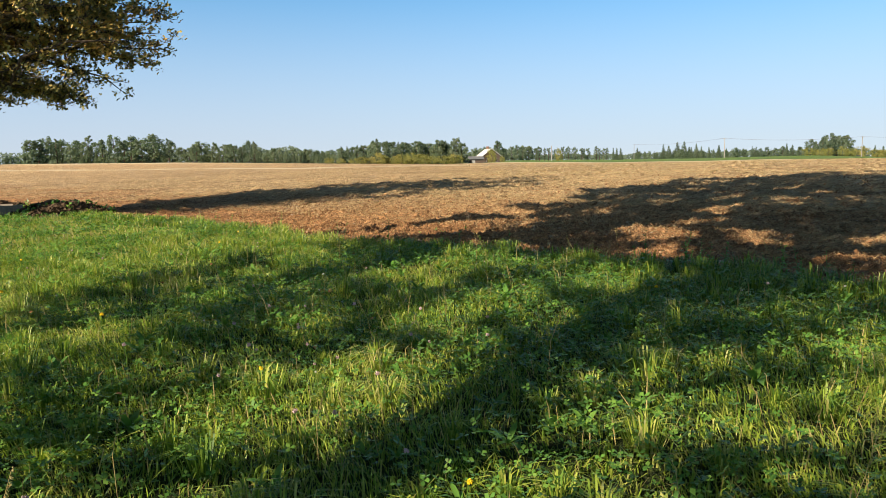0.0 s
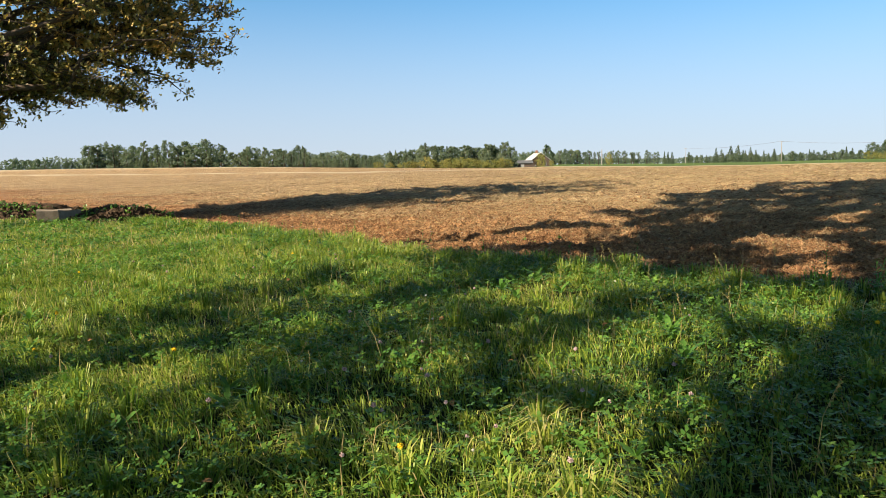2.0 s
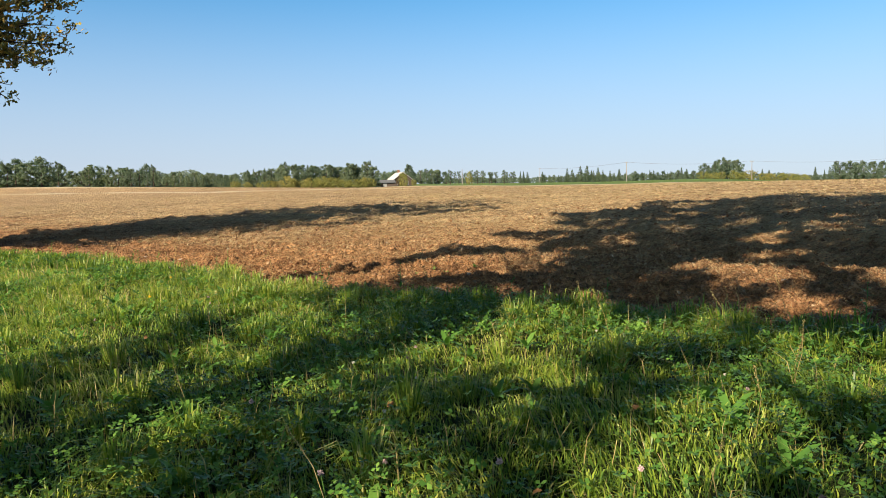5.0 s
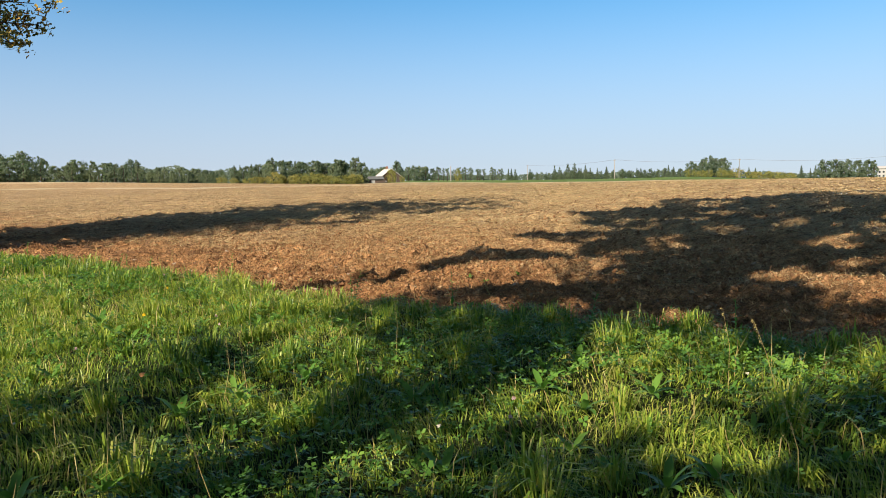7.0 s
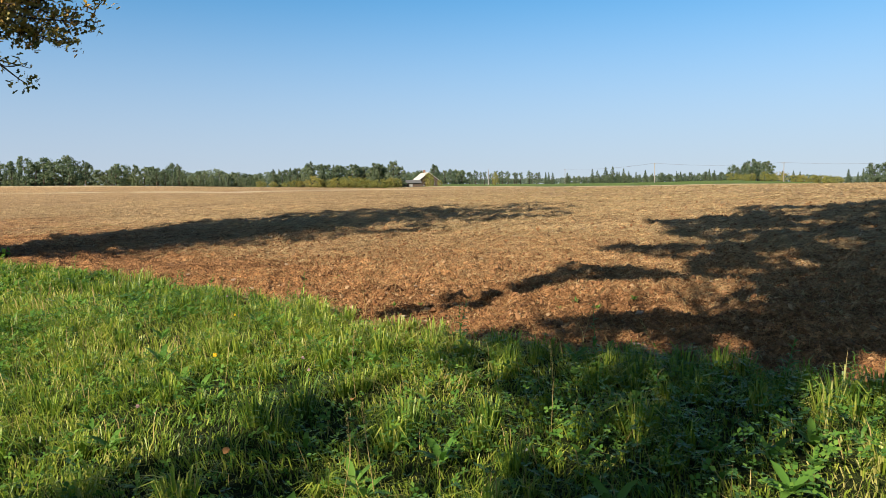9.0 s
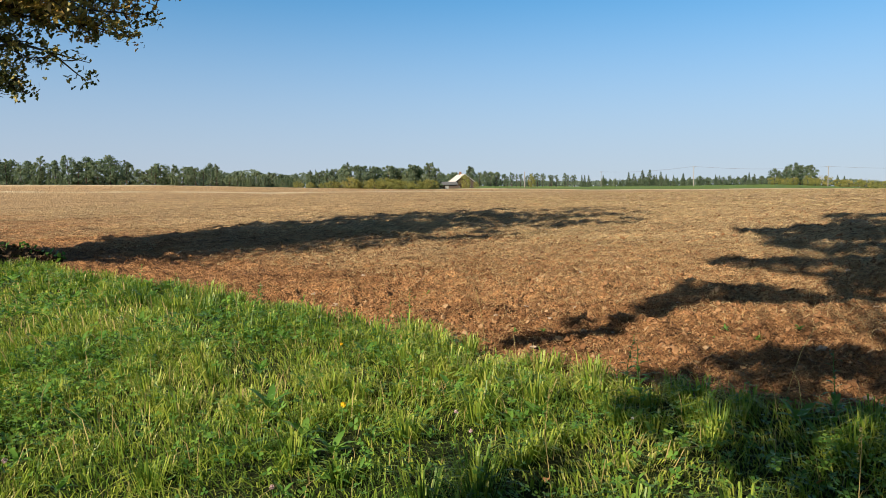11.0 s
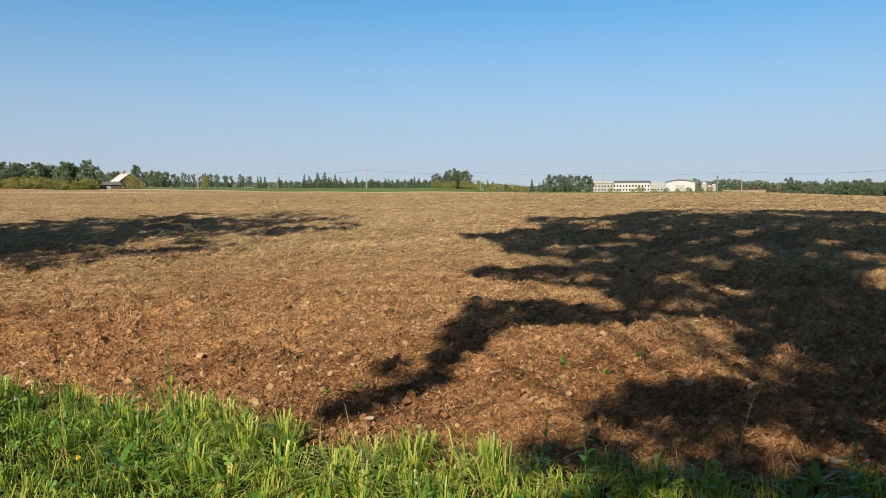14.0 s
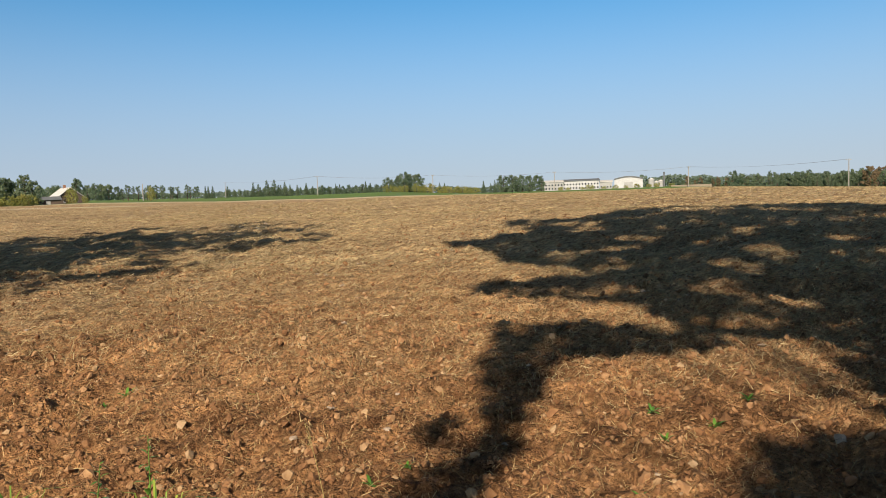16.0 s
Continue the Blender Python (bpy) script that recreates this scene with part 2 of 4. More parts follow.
DARK_ROOF = rough_solid("slate_roof", [(0.2, (0.07, 0.075, 0.08)), (0.8, (0.15, 0.16, 0.17))], 1.0, 0.8, 0.2, 0.03)
PALE_ROOF = rough_solid("fibre_cement_roof", [(0.2, (0.36, 0.35, 0.34)), (0.8, (0.52, 0.51, 0.49))], 1.0, 0.8, 0.2, 0.03)
BROWN_WOOD = rough_solid("weathered_boards", [(0.2, (0.06, 0.045, 0.038)), (0.8, (0.13, 0.095, 0.075))], 2.5, 0.85, 0.3, 0.02)
RED_ROOF = rough_solid("rusty_roof", [(0.2, (0.18, 0.09, 0.06)), (0.8, (0.30, 0.17, 0.12))], 1.5, 0.85, 0.2, 0.02)
POLE_WOOD = rough_solid("grey_pole", [(0.2, (0.20, 0.18, 0.16)), (0.8, (0.36, 0.34, 0.31))], 3, 0.85, 0.2, 0.01)
WIRE = rough_solid("wire", [(0.2, (0.12, 0.12, 0.13)), (0.8, (0.18, 0.18, 0.19))], 3, 0.5, 0.0, 0.01)
PETAL_PINK = rough_solid("clover_head", [(0.2, (0.36, 0.22, 0.23)), (0.8, (0.62, 0.48, 0.45))], 60, 0.8, 0.3, 0.003)
PETAL_WHITE = rough_solid("white_clover_head", [(0.2, (0.42, 0.40, 0.30)), (0.8, (0.70, 0.68, 0.58))], 60, 0.8, 0.3, 0.003)
PETAL_YELLOW = rough_solid("yellow_petals", [(0.2, (0.70, 0.42, 0.01)), (0.8, (0.85, 0.60, 0.03))], 60, 0.7, 0.2, 0.003)
FALLEN = rough_solid("fallen_leaf", [(0.2, (0.25, 0.11, 0.04)), (0.8, (0.45, 0.24, 0.09))], 40, 0.8, 0.3, 0.003)
WINDOW_GLASS, _nt, _p = material("window_glass")
_p.inputs["Base Color"].default_value, _p.inputs["Roughness"].default_value = (0.03, 0.035, 0.04, 1), 0.15


def ground_material():
    """Tilled soil with straw, the shade-darkened sod under the grass, and the stubble, track and meadow further off."""
    m, nt, p = material("ground")
    geo = nt.nodes.new("ShaderNodeNewGeometry").outputs["Position"]

    def read(key):
        n = nt.nodes.new("ShaderNodeAttribute")
        n.attribute_name = key
        return n.outputs["Fac"]

    fine = noise_out(nt, 26, 7, 0.72, geo)
    soil = ramp(nt, fine, [(0.25, (0.11, 0.048, 0.021)), (0.45, (0.28, 0.137, 0.061)), (0.62, (0.415, 0.226, 0.103)), (0.8, (0.54, 0.338, 0.17))])
    broad = noise_out(nt, 0.55, 4, 0.6, geo)
    soil = blend(nt, "MULTIPLY", 0.5, soil, ramp(nt, broad, [(0.3, (0.72, 0.70, 0.68)), (0.7, (1.15, 1.1, 1.05))]))
    stretch = node(nt, "ShaderNodeMapping", Rotation=(0, 0, radians(28)), Scale=(0.7, 1.5, 1))
    nt.links.new(geo, stretch.inputs["Vector"])
    crumbs = node(nt, "ShaderNodeTexVoronoi", Scale=34.0, Randomness=1.0)
    nt.links.new(geo, crumbs.inputs["Vector"])
    grit = node(nt, "ShaderNodeTexVoronoi", Scale=78.0, Randomness=1.0)
    nt.links.new(geo, grit.inputs["Vector"])
    soil = blend(nt, "MULTIPLY", 0.8, soil, ramp(nt, crumbs.outputs["Color"], [(0.15, (0.62, 0.6, 0.58)), (0.5, (1.05, 1.05, 1.05)), (0.85, (1.42, 1.45, 1.5))]))
    chaff = ramp(nt, noise_out(nt, 11, 8, 0.75, stretch.outputs[0]), [(0.43, (0.25, 0.25, 0.25)), (0.57, (1, 1, 1))])
    litter = node(nt, "ShaderNodeMath")
    litter.operation = "MULTIPLY"
    nt.links.new(chaff, litter.inputs[0])
    nt.links.new(read("litter"), litter.inputs[1])
    soil = blend(nt, "MIX", litter.outputs[0], soil, ramp(nt, fine, [(0.3, (0.315, 0.236, 0.128)), (0.7, (0.61, 0.50, 0.305))]))
    # streaks of straw, with the self-shadowing of rough ridges painted into the soil colour
    far = node(nt, "ShaderNodeMapping", Rotation=(0, 0, radians(20)), Scale=(0.5, 1.3, 1))
    nt.links.new(geo, far.inputs["Vector"])
    straw_ridge_shade = ramp(nt, noise_out(nt, 3.6, 8, 0.8, far.outputs[0]), [(0.38, (0.40, 0.355, 0.31)), (0.5, (1.0, 0.98, 0.95)), (0.62, (1.6, 1.58, 1.47))])
    soil = blend(nt, "MULTIPLY", 0.95, soil, straw_ridge_shade)
    rows = node(nt, "ShaderNodeMapping", Rotation=(0, 0, radians(12)), Scale=(0.22, 1.0, 1))
    nt.links.new(geo, rows.inputs["Vector"])
    soil = blend(nt, "MULTIPLY", 0.9, soil, ramp(nt, noise_out(nt, 0.55, 7, 0.78, rows.outputs[0]), [(0.36, (0.66, 0.64, 0.63)), (0.5, (1.0, 1.0, 1.0)), (0.64, (1.28, 1.28, 1.26))]))
    # sod kept near black: its colour deepens the shade in gaps between blades
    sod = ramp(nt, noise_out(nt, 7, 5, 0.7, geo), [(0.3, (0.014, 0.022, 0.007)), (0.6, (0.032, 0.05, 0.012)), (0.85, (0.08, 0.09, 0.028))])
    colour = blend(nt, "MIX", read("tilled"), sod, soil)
    meadow = ramp(nt, noise_out(nt, 0.05, 5, 0.6, geo), [(0.3, (0.085, 0.15, 0.035)), (0.7, (0.14, 0.21, 0.06))])
    colour = blend(nt, "MIX", read("meadow"), colour, meadow)
    stubble = ramp(nt, noise_out(nt, 0.4, 5, 0.7, geo), [(0.3, (0.50, 0.42, 0.27)), (0.7, (0.72, 0.63, 0.44))])
    colour = blend(nt, "MIX", read("stubble"), colour, stubble)
    nt.links.new(colour, p.inputs["Base Color"])
    p.inputs["Roughness"].default_value = 0.95
    p.inputs["Specular IOR Level"].default_value = 0.15
    rough = node(nt, "ShaderNodeMath")
    rough.operation = "MULTIPLY_ADD"
    nt.links.new(noise_out(nt, 3.5, 6, 0.75, geo), rough.inputs[0])
    rough.inputs[1].default_value = 4.0
    nt.links.new(noise_out(nt, 22, 7, 0.75, geo), rough.inputs[2])
    lumpy = node(nt, "ShaderNodeMath")
    lumpy.operation = "MULTIPLY_ADD"
    nt.links.new(crumbs.outputs["Distance"], lumpy.inputs[0])
    lumpy.inputs[1].default_value = -0.55
    nt.links.new(rough.outputs[0], lumpy.inputs[2])
    gritty = node(nt, "ShaderNodeMath")
    gritty.operation = "MULTIPLY_ADD"
    nt.links.new(grit.outputs["Distance"], gritty.inputs[0])
    gritty.inputs[1].default_value = -0.25
    nt.links.new(lumpy.outputs[0], gritty.inputs[2])
    bump(nt, p, gritty.outputs[0], 1.0, 0.08)
    return m


GROUND = ground_material()

# ---------------------------------------------------------------- ground: one sheet to the horizon
def build_ground():
    az = np.radians(np.concatenate([np.arange(-60, -45, 0.4), np.arange(-45, 52, 0.25), np.arange(52, 76, 0.3), np.arange(76, 300, 2.8)]))
    rings = [0.0, 0.4, 0.8, 1.2]
    r = 1.6
    while r < 4200:
        rings.append(r)
        r *= 1.02 if r < 5 else 1.0053 if r < 13 else 1.0125 if r < 40 else 1.025 if r < 150 else 1.06
    rings = np.array(rings)
    R, A = np.meshgrid(rings, az, indexing="ij")
    x, y = R * np.sin(A), R * np.cos(A)
    z = ground_z(x, y)
    n, k = R.shape
    i, j = np.meshgrid(np.arange(n - 1), np.arange(k), indexing="ij")
    j2 = (j + 1) % k
    quads = np.stack([i * k + j, i * k + j2, (i + 1) * k + j2, (i + 1) * k + j], -1).reshape(-1, 4)[:, ::-1]
    me = quick_mesh("ground", np.stack([x, y, z], -1), quads, smooth=False)
    x, y, R = x.ravel(), y.ravel(), R.ravel()
    deg = np.degrees(np.arctan2(x, y))
    d = field_amount(x, y)
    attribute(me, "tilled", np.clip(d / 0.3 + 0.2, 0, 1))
    attribute(me, "litter", np.clip(0.26 + (d - 3.5) / 9 + 0.9 * (fractal(x, y, 3.1, 40) - 0.45), 0.1, 1))
    crest = np.interp(deg, [-90, -32, -10, 0, 11, 27, 60, 90], [400, 395, 260, 190, 125, 90, 85, 85])
    edge = (R - crest * (1 + 0.04 * np.sin(deg * 0.9))) / crest
    # a pale swath of straw left across the field
    line = np.interp(deg, [-40, -36, -26, -13, 0, 5], [260, 234, 145, 84, 81, 77])
    meadow = np.clip((edge - 0.06) * 30, 0, 1) * np.clip((deg + 12) / 6, 0, 1)
    attribute(me, "meadow", np.maximum(meadow, np.clip((R - 420) / 30, 0, 1)))
    attribute(me, "stubble", np.clip(1 - np.abs(edge + 0.02) * 6, 0, 1) * 0.8 + 0.85 * np.clip(1.6 - np.abs(R - line) / (0.045 * line), 0, 1) * np.clip((10 - deg) / 8, 0, 1) * np.clip(0.2 + 1.5 * vnoise(deg * 4, R * 0, 9.0, 66), 0, 1))
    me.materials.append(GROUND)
    return tagged(new("ground", me), "tilled brown field with straw, rising to a low crest, grass verge beside", "ground", kind="structure")


build_ground()

# ---------------------------------------------------------------- trees
def tube(points, radii, sides=7):
    """A tapered tube along points; returns vertices and quads."""
    points, rings = [Vector(p) for p in points], []
    for k, p in enumerate(points):
        way = (points[min(k + 1, len(points) - 1)] - points[max(k - 1, 0)]).normalized()
        u = way.orthogonal().normalized()
        v = way.cross(u)
        rings.append([p + (u * math.cos(a) + v * math.sin(a)) * radii[k] for a in np.arange(sides) * 2 * math.pi / sides])
    verts = [tuple(q) for ring in rings for q in ring]
    quads = [(k * sides + i, k * sides + (i + 1) % sides, (k + 1) * sides + (i + 1) % sides, (k + 1) * sides + i) for k in range(len(points) - 1) for i in range(sides)]
    return verts, quads


def join_tubes(tubes):
    verts, quads, at = [], [], 0
    for v, q in tubes:
        verts += v
        quads += [tuple(i + at for i in face) for face in q]
        at += len(v)
    return quick_mesh("wood", verts, quads, smooth=True)


def leaves(centres, size, rng, flat=0.0, outward=None):
    """One four-cornered, slightly folded leaf at each centre, turned at random or facing outward."""
    n = len(centres)
    d = rng.normal(size=(n, 3))
    d[:, 2] *= 1 - flat
    face = rng.normal(size=(n, 3))
    if outward is not None:
        face = outward + rng.normal(size=(n, 3)) * 0.45
        d = np.cross(face, d)
    d /= np.linalg.norm(d, axis=1)[:, None]
    e = np.cross(d, face)
    e /= np.linalg.norm(e, axis=1)[:, None] + 1e-9
    f = np.cross(d, e)
    L = size * rng.uniform(0.65, 1.35, (n, 1))
    c = np.asarray(centres)
    verts = np.stack([c - d * L * 0.55, c + e * L * 0.34 + f * L * 0.1, c + d * L * 0.55, c - e * L * 0.34 + f * L * 0.1], 1).reshape(-1, 3)
    return verts, np.arange(4 * n).reshape(n, 4)


def in_ball(rng, n):
    v = rng.normal(size=(n, 3))
    v /= np.linalg.norm(v, axis=1)[:, None]
    return v * rng.uniform(0.05, 1, (n, 1)) ** 0.45


def limb(a, b, sag, rng, steps=6):
    a, b = np.array(a, float), np.array(b, float)
    pts = []
    for k in range(steps + 1):
        t = k / steps
        w = rng.normal(size=3) * 0.045 * np.linalg.norm(b - a) * math.sin(math.pi * t)
        pts.append(a + (b - a) * t + np.array([0, 0, sag * math.sin(math.pi * t)]) + w)
    return pts


def broad_tree(name, height, width, seed, leaf, leaf_mat, clumps=26, per=70, low=0.18, label="", category="tree"):
    """Trunk with limbs and a crown of leafy clumps with gaps between them."""
    rng = np.random.default_rng(seed)
    thing = tagged(new(name), label, category)
    trunk = [(0, 0, -0.3), (0.02 * height * rng.normal(), 0, height * 0.3), (0.03 * height * rng.normal(), 0.02 * height * rng.normal(), height * 0.6), (0, 0, height * 0.92)]
    tubes, centres = [tube(trunk, [height * 0.028, height * 0.02, height * 0.013, height * 0.004], 6)], []
    ways = []
    for k in range(clumps):
        t = low + (1 - low) * (k + rng.uniform(0, 1)) / clumps
        out = width / 2 * math.sqrt(max(0.05, 1 - ((t - 0.48) / 0.56) ** 2)) * rng.uniform(0.45, 1.0)
        a = rng.uniform(0, 2 * math.pi)
        p = np.array([out * math.cos(a), out * math.sin(a), height * t * 0.94])
        r = width * rng.uniform(0.11, 0.2)
        ball = in_ball(rng, int(per * rng.uniform(0.6, 1.3)))
        centres.append(p + ball * (r, r, r * 0.8))
        ways.append(ball + 0.5 * p / (width, width, height) + (0, 0, 0.15))
        if k % 6 == 0:
            tubes.append(tube(limb((0, 0, max(0.12, t - 0.2) * height), p, 0, rng, 3), [height * 0.009, height * 0.006, height * 0.004, height * 0.002], 4))
    part("trunk", join_tubes(tubes), BARK, thing)
    v, q = leaves(np.concatenate(centres), leaf, rng, 0.0, np.concatenate(ways))
    part("crown", quick_mesh("crown", v, q), leaf_mat, thing)
    return thing


def spruce(name, height, width, seed, leaf, label=""):
    rng = np.random.default_rng(seed)
    thing = tagged(new(name), label, "tree")
    part("trunk", join_tubes([tube([(0, 0, -0.3), (0, 0, height * 0.5), (0, 0, height)], [height * 0.018, height * 0.01, 0.02], 6)]), BARK, thing)
    centres = []
    for k in range(int(34)):
        t = 0.04 + 0.96 * k / 34
        reach = width / 2 * (1 - t) ** 0.85 * rng.uniform(0.75, 1.15) + 0.12
        n = max(7, int(42 * (1 - t)))
        a = rng.uniform(0, 2 * math.pi, n)
        out = reach * rng.uniform(0.15, 1, n) ** 0.6
        centres.append(np.stack([out * np.cos(a), out * np.sin(a), height * t - out * 0.3 + rng.normal(size=n) * 0.1], -1))
    c = np.concatenate(centres)
    v, q = leaves(c, leaf, rng, 0.0, np.stack([c[:, 0], c[:, 1], 0.4 * np.hypot(c[:, 0], c[:, 1])], -1) / width * 2)
    part("crown", quick_mesh("crown", v, q), HAZY_SPRUCE_LEAF, thing)
    return thing


def place(thing, az, dist, scale=1.0, turn=0.0, lift=0.0):
    """Stands a thing on the land at a bearing and distance from the origin."""
    x, y = dist * math.sin(radians(az)), dist * math.cos(radians(az))
    thing.matrix_basis = pose(x, y, float(ground_z(x, y)) + lift, 0, 0, turn) @ Matrix.Scale(scale, 4)
    return thing


def put_copy(thing, az, dist, scale, turn, wide=1.0):
    x, y = dist * math.sin(radians(az)), dist * math.cos(radians(az))
    c = copy_thing(thing, pose(x, y, float(ground_z(x, y)) - 0.1, 0, 0, turn))
    c.scale = (scale * wide, scale * wide, scale)
    return c


# models, each 10 m high, scaled where they stand; the first of each kind stands in the wood too
MODELS = {
    "broad": [broad_tree("broadleaf_tree", 10, w, 100 + k, 0.72, HAZY_WOOD_LEAF, 44, 32, 0.0, "green broadleaf tree at the field's far edge") for k, w in enumerate((7.5, 6.2, 8.6))],
    "near": [broad_tree("broadleaf_tree", 10, w, 110 + k, 0.55, HAZY_WOOD_LEAF, 60, 56, 0.0, "large green broadleaf tree at the field's corner") for k, w in enumerate((8.0, 9.4))],
    "birch": [broad_tree("birch_tree", 10, w, 120 + k, 0.5, HAZY_WOOD_LEAF, 30, 34, 0.14, "slender green birch in a distant row") for k, w in enumerate((3.6, 4.4))],
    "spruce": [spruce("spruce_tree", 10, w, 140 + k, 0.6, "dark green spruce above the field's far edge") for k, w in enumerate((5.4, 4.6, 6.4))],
    "bush": [broad_tree("bush", 10, w, 160 + k, 1.0, BUSH_LEAF, 34, 36, 0.03, "yellow-green bush beside the far field edge", "bush") for k, w in enumerate((15, 18))],
    "russet": [broad_tree("russet_tree", 10, w, 180 + k, 0.7, RUSSET_LEAF, 34, 34, 0.05, "reddish-brown broadleaf tree in a distant wood") for k, w in enumerate((5.0, 5.8))],
}
GROUPS = {"broad": "trees along the far edge", "near": "large trees at the corner", "birch": "distant birches", "spruce": "distant spruces", "bush": "bushes at the far edge", "russet": "russet trees"}
for kind, models in MODELS.items():
    for m in models:
        m["group"] = GROUPS[kind]
USED = set()
TREE_RNG = np.random.default_rng(11)


def row(kind, az0, az1, dist, high, count, vary=0.15, deep=0.06):
    """A row of trees of one kind between two bearings."""
    count = count if kind == "birch" else int(count * 1.3)
    for k in range(count):
        az = az0 + (az1 - az0) * (k + TREE_RNG.uniform(0.2, 0.8)) / count
        m = MODELS[kind][int(TREE_RNG.integers(len(MODELS[kind])))]
        scale = high / 10 * TREE_RNG.uniform(1 - vary, 1 + vary)
        d = dist * (1 + deep * TREE_RNG.uniform(-1, 1))
        turn = TREE_RNG.uniform(0, 360)
        if m.name in USED:
            put_copy(m, az, d, scale, turn, TREE_RNG.uniform(0.7, 1.25))
        else:
            USED.add(m.name)
            place(m, az, d, scale, turn, -0.1)


# the wood beyond the field, from its left end to its right end
row("broad", -36, -31.2, 560, 9.5, 9)
row("broad", -31.4, -29, 392, 11.5, 4, 0.1)
row("broad", -29, -26.4, 390, 10.0, 4, 0.2)
row("broad", -26.4, -21.9, 385, 12.4, 6, 0.16)
row("birch", -31, -22, 388, 11.6, 9, 0.16)
row("spruce", -28.5, -22.5, 383, 6.0, 9, 0.3)
row("broad", -21.6, -16.4, 380, 9.6, 9, 0.22)
row("birch", -20.8, -16, 372, 8.6, 6, 0.3)
row("broad", -16.4, -10.4, 385, 7.0, 10, 0.12)
row("spruce", -16.4, -10.4, 360, 4.4, 14, 0.2)
row("broad", -16, -9.8, 352, 4.2, 10, 0.2)
row("spruce", -9.6, -7.2, 205, 5.2, 5, 0.15)
row("broad", -9.6, -7.6, 200, 4.8, 4, 0.15)
row("broad", -7.3, -4.6, 192, 5.8, 4, 0.12)
row("spruce", -7.0, -4.8, 188, 6.5, 3, 0.12)
row("broad", -4.8, 0.2, 215, 6.8, 9, 0.15)
row("spruce", -3.6, 0.3, 205, 6.0, 5, 0.16)
row("bush", -6.8, 0, 178, 2.5, 9, 0.2, 0.03)
row("bush", -10.6, -6.8, 186, 1.6, 4, 0.2, 0.03)
row("broad", 0.4, 5.6, 420, 8.0, 9, 0.12)
row("spruce", 1.6, 2.8, 262, 5.0, 2, 0.1)
row("birch", 5.4, 7.4, 270, 4.9, 6, 0.15)
row("birch", 7.3, 9.5, 400, 6.9, 8, 0.12)
row("birch", 9.9, 10.9, 400, 6.9, 4, 0.1)
row("spruce", 11.2, 11.9, 400, 6.4, 3, 0.1)
row("broad", 12.6, 20.6, 540, 5.8, 12, 0.15)
row("spruce", 14.6, 17.4, 520, 9.6, 5, 0.2)
row("spruce", 12.6, 20.6, 530, 6.8, 11, 0.3)
row("broad", 20.2, 24.8, 560, 5.6, 7, 0.2)
row("spruce", 20.2, 25, 550, 6.4, 9, 0.35)
row("broad", 24.4, 25.8, 430, 8.5, 3, 0.1)
row("broad", 25.4, 27.3, 420, 10.4, 4, 0.07)
row("bush", 24.6, 28.2, 400, 4.1, 5, 0.2)
row("spruce", 27.5, 29.6, 430, 6.5, 3, 0.2)
row("bush", 28.6, 31.6, 390, 3.2, 5, 0.2)
row("spruce", 31.9, 34, 420, 6.7, 4, 0.15)
row("broad", 33.4, 36.8, 410, 8.7, 6, 0.13)
row("broad", 46.4, 50, 520, 5.0, 7, 0.3)
row("birch", 46.6, 50.4, 500, 5.4, 7, 0.3)
row("broad", 50, 52.4, 420, 6.2, 5, 0.3)
row("broad", 52.4, 57.6, 330, 5.9, 12, 0.1)
row("spruce", 52.4, 58, 320, 4.0, 10, 0.2)
row("broad", 57.2, 61.5, 300, 6.2, 9, 0.1)
row("russet", 58.2, 61.2, 305, 7.2, 7, 0.07)
row("russet", 46.8, 53, 480, 5.6, 9, 0.25)
row("birch", 52, 58, 322, 6.2, 10, 0.12)
row("near", 61, 62.4, 165, 7.6, 2, 0.1)
row("near", 62.4, 64.5, 158, 11.2, 2, 0.06)
row("near", 64.5, 70, 155, 14.5, 5, 0.07)


# low woods behind everything, haze put into their blue-green leaves: nobody could count them
def far_woods():
    rng = np.random.default_rng(31)
    centres = []
    for az0, az1, dist, high, n in ((-40, -9, 820, 17, 9000), (-9, 5, 820, 14, 4200), (5, 12, 820, 6, 1200), (12, 36, 900, 7.5, 4500), (44, 72, 700, 10, 6000)):
        az = np.radians(rng.uniform(az0, az1, n))
        d = dist * rng.uniform(0.97, 1.03, n)
        x, y = d * np.sin(az), d * np.cos(az)
        top = high * (0.7 + 0.45 * vnoise(np.degrees(az) * 10, d * 0, 9.0, 3))
        centres.append(np.stack([x, y, land(x, y) + top * rng.uniform(0.02, 1, n) ** 0.8], -1))
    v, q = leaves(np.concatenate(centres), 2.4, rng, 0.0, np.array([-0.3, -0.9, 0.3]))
    tagged(part("distant_woods", quick_mesh("distant_woods", v, q), HAZY_FAR_LEAF), "low hazy green woods along the horizon", "woods", kind="stuff")


far_woods()


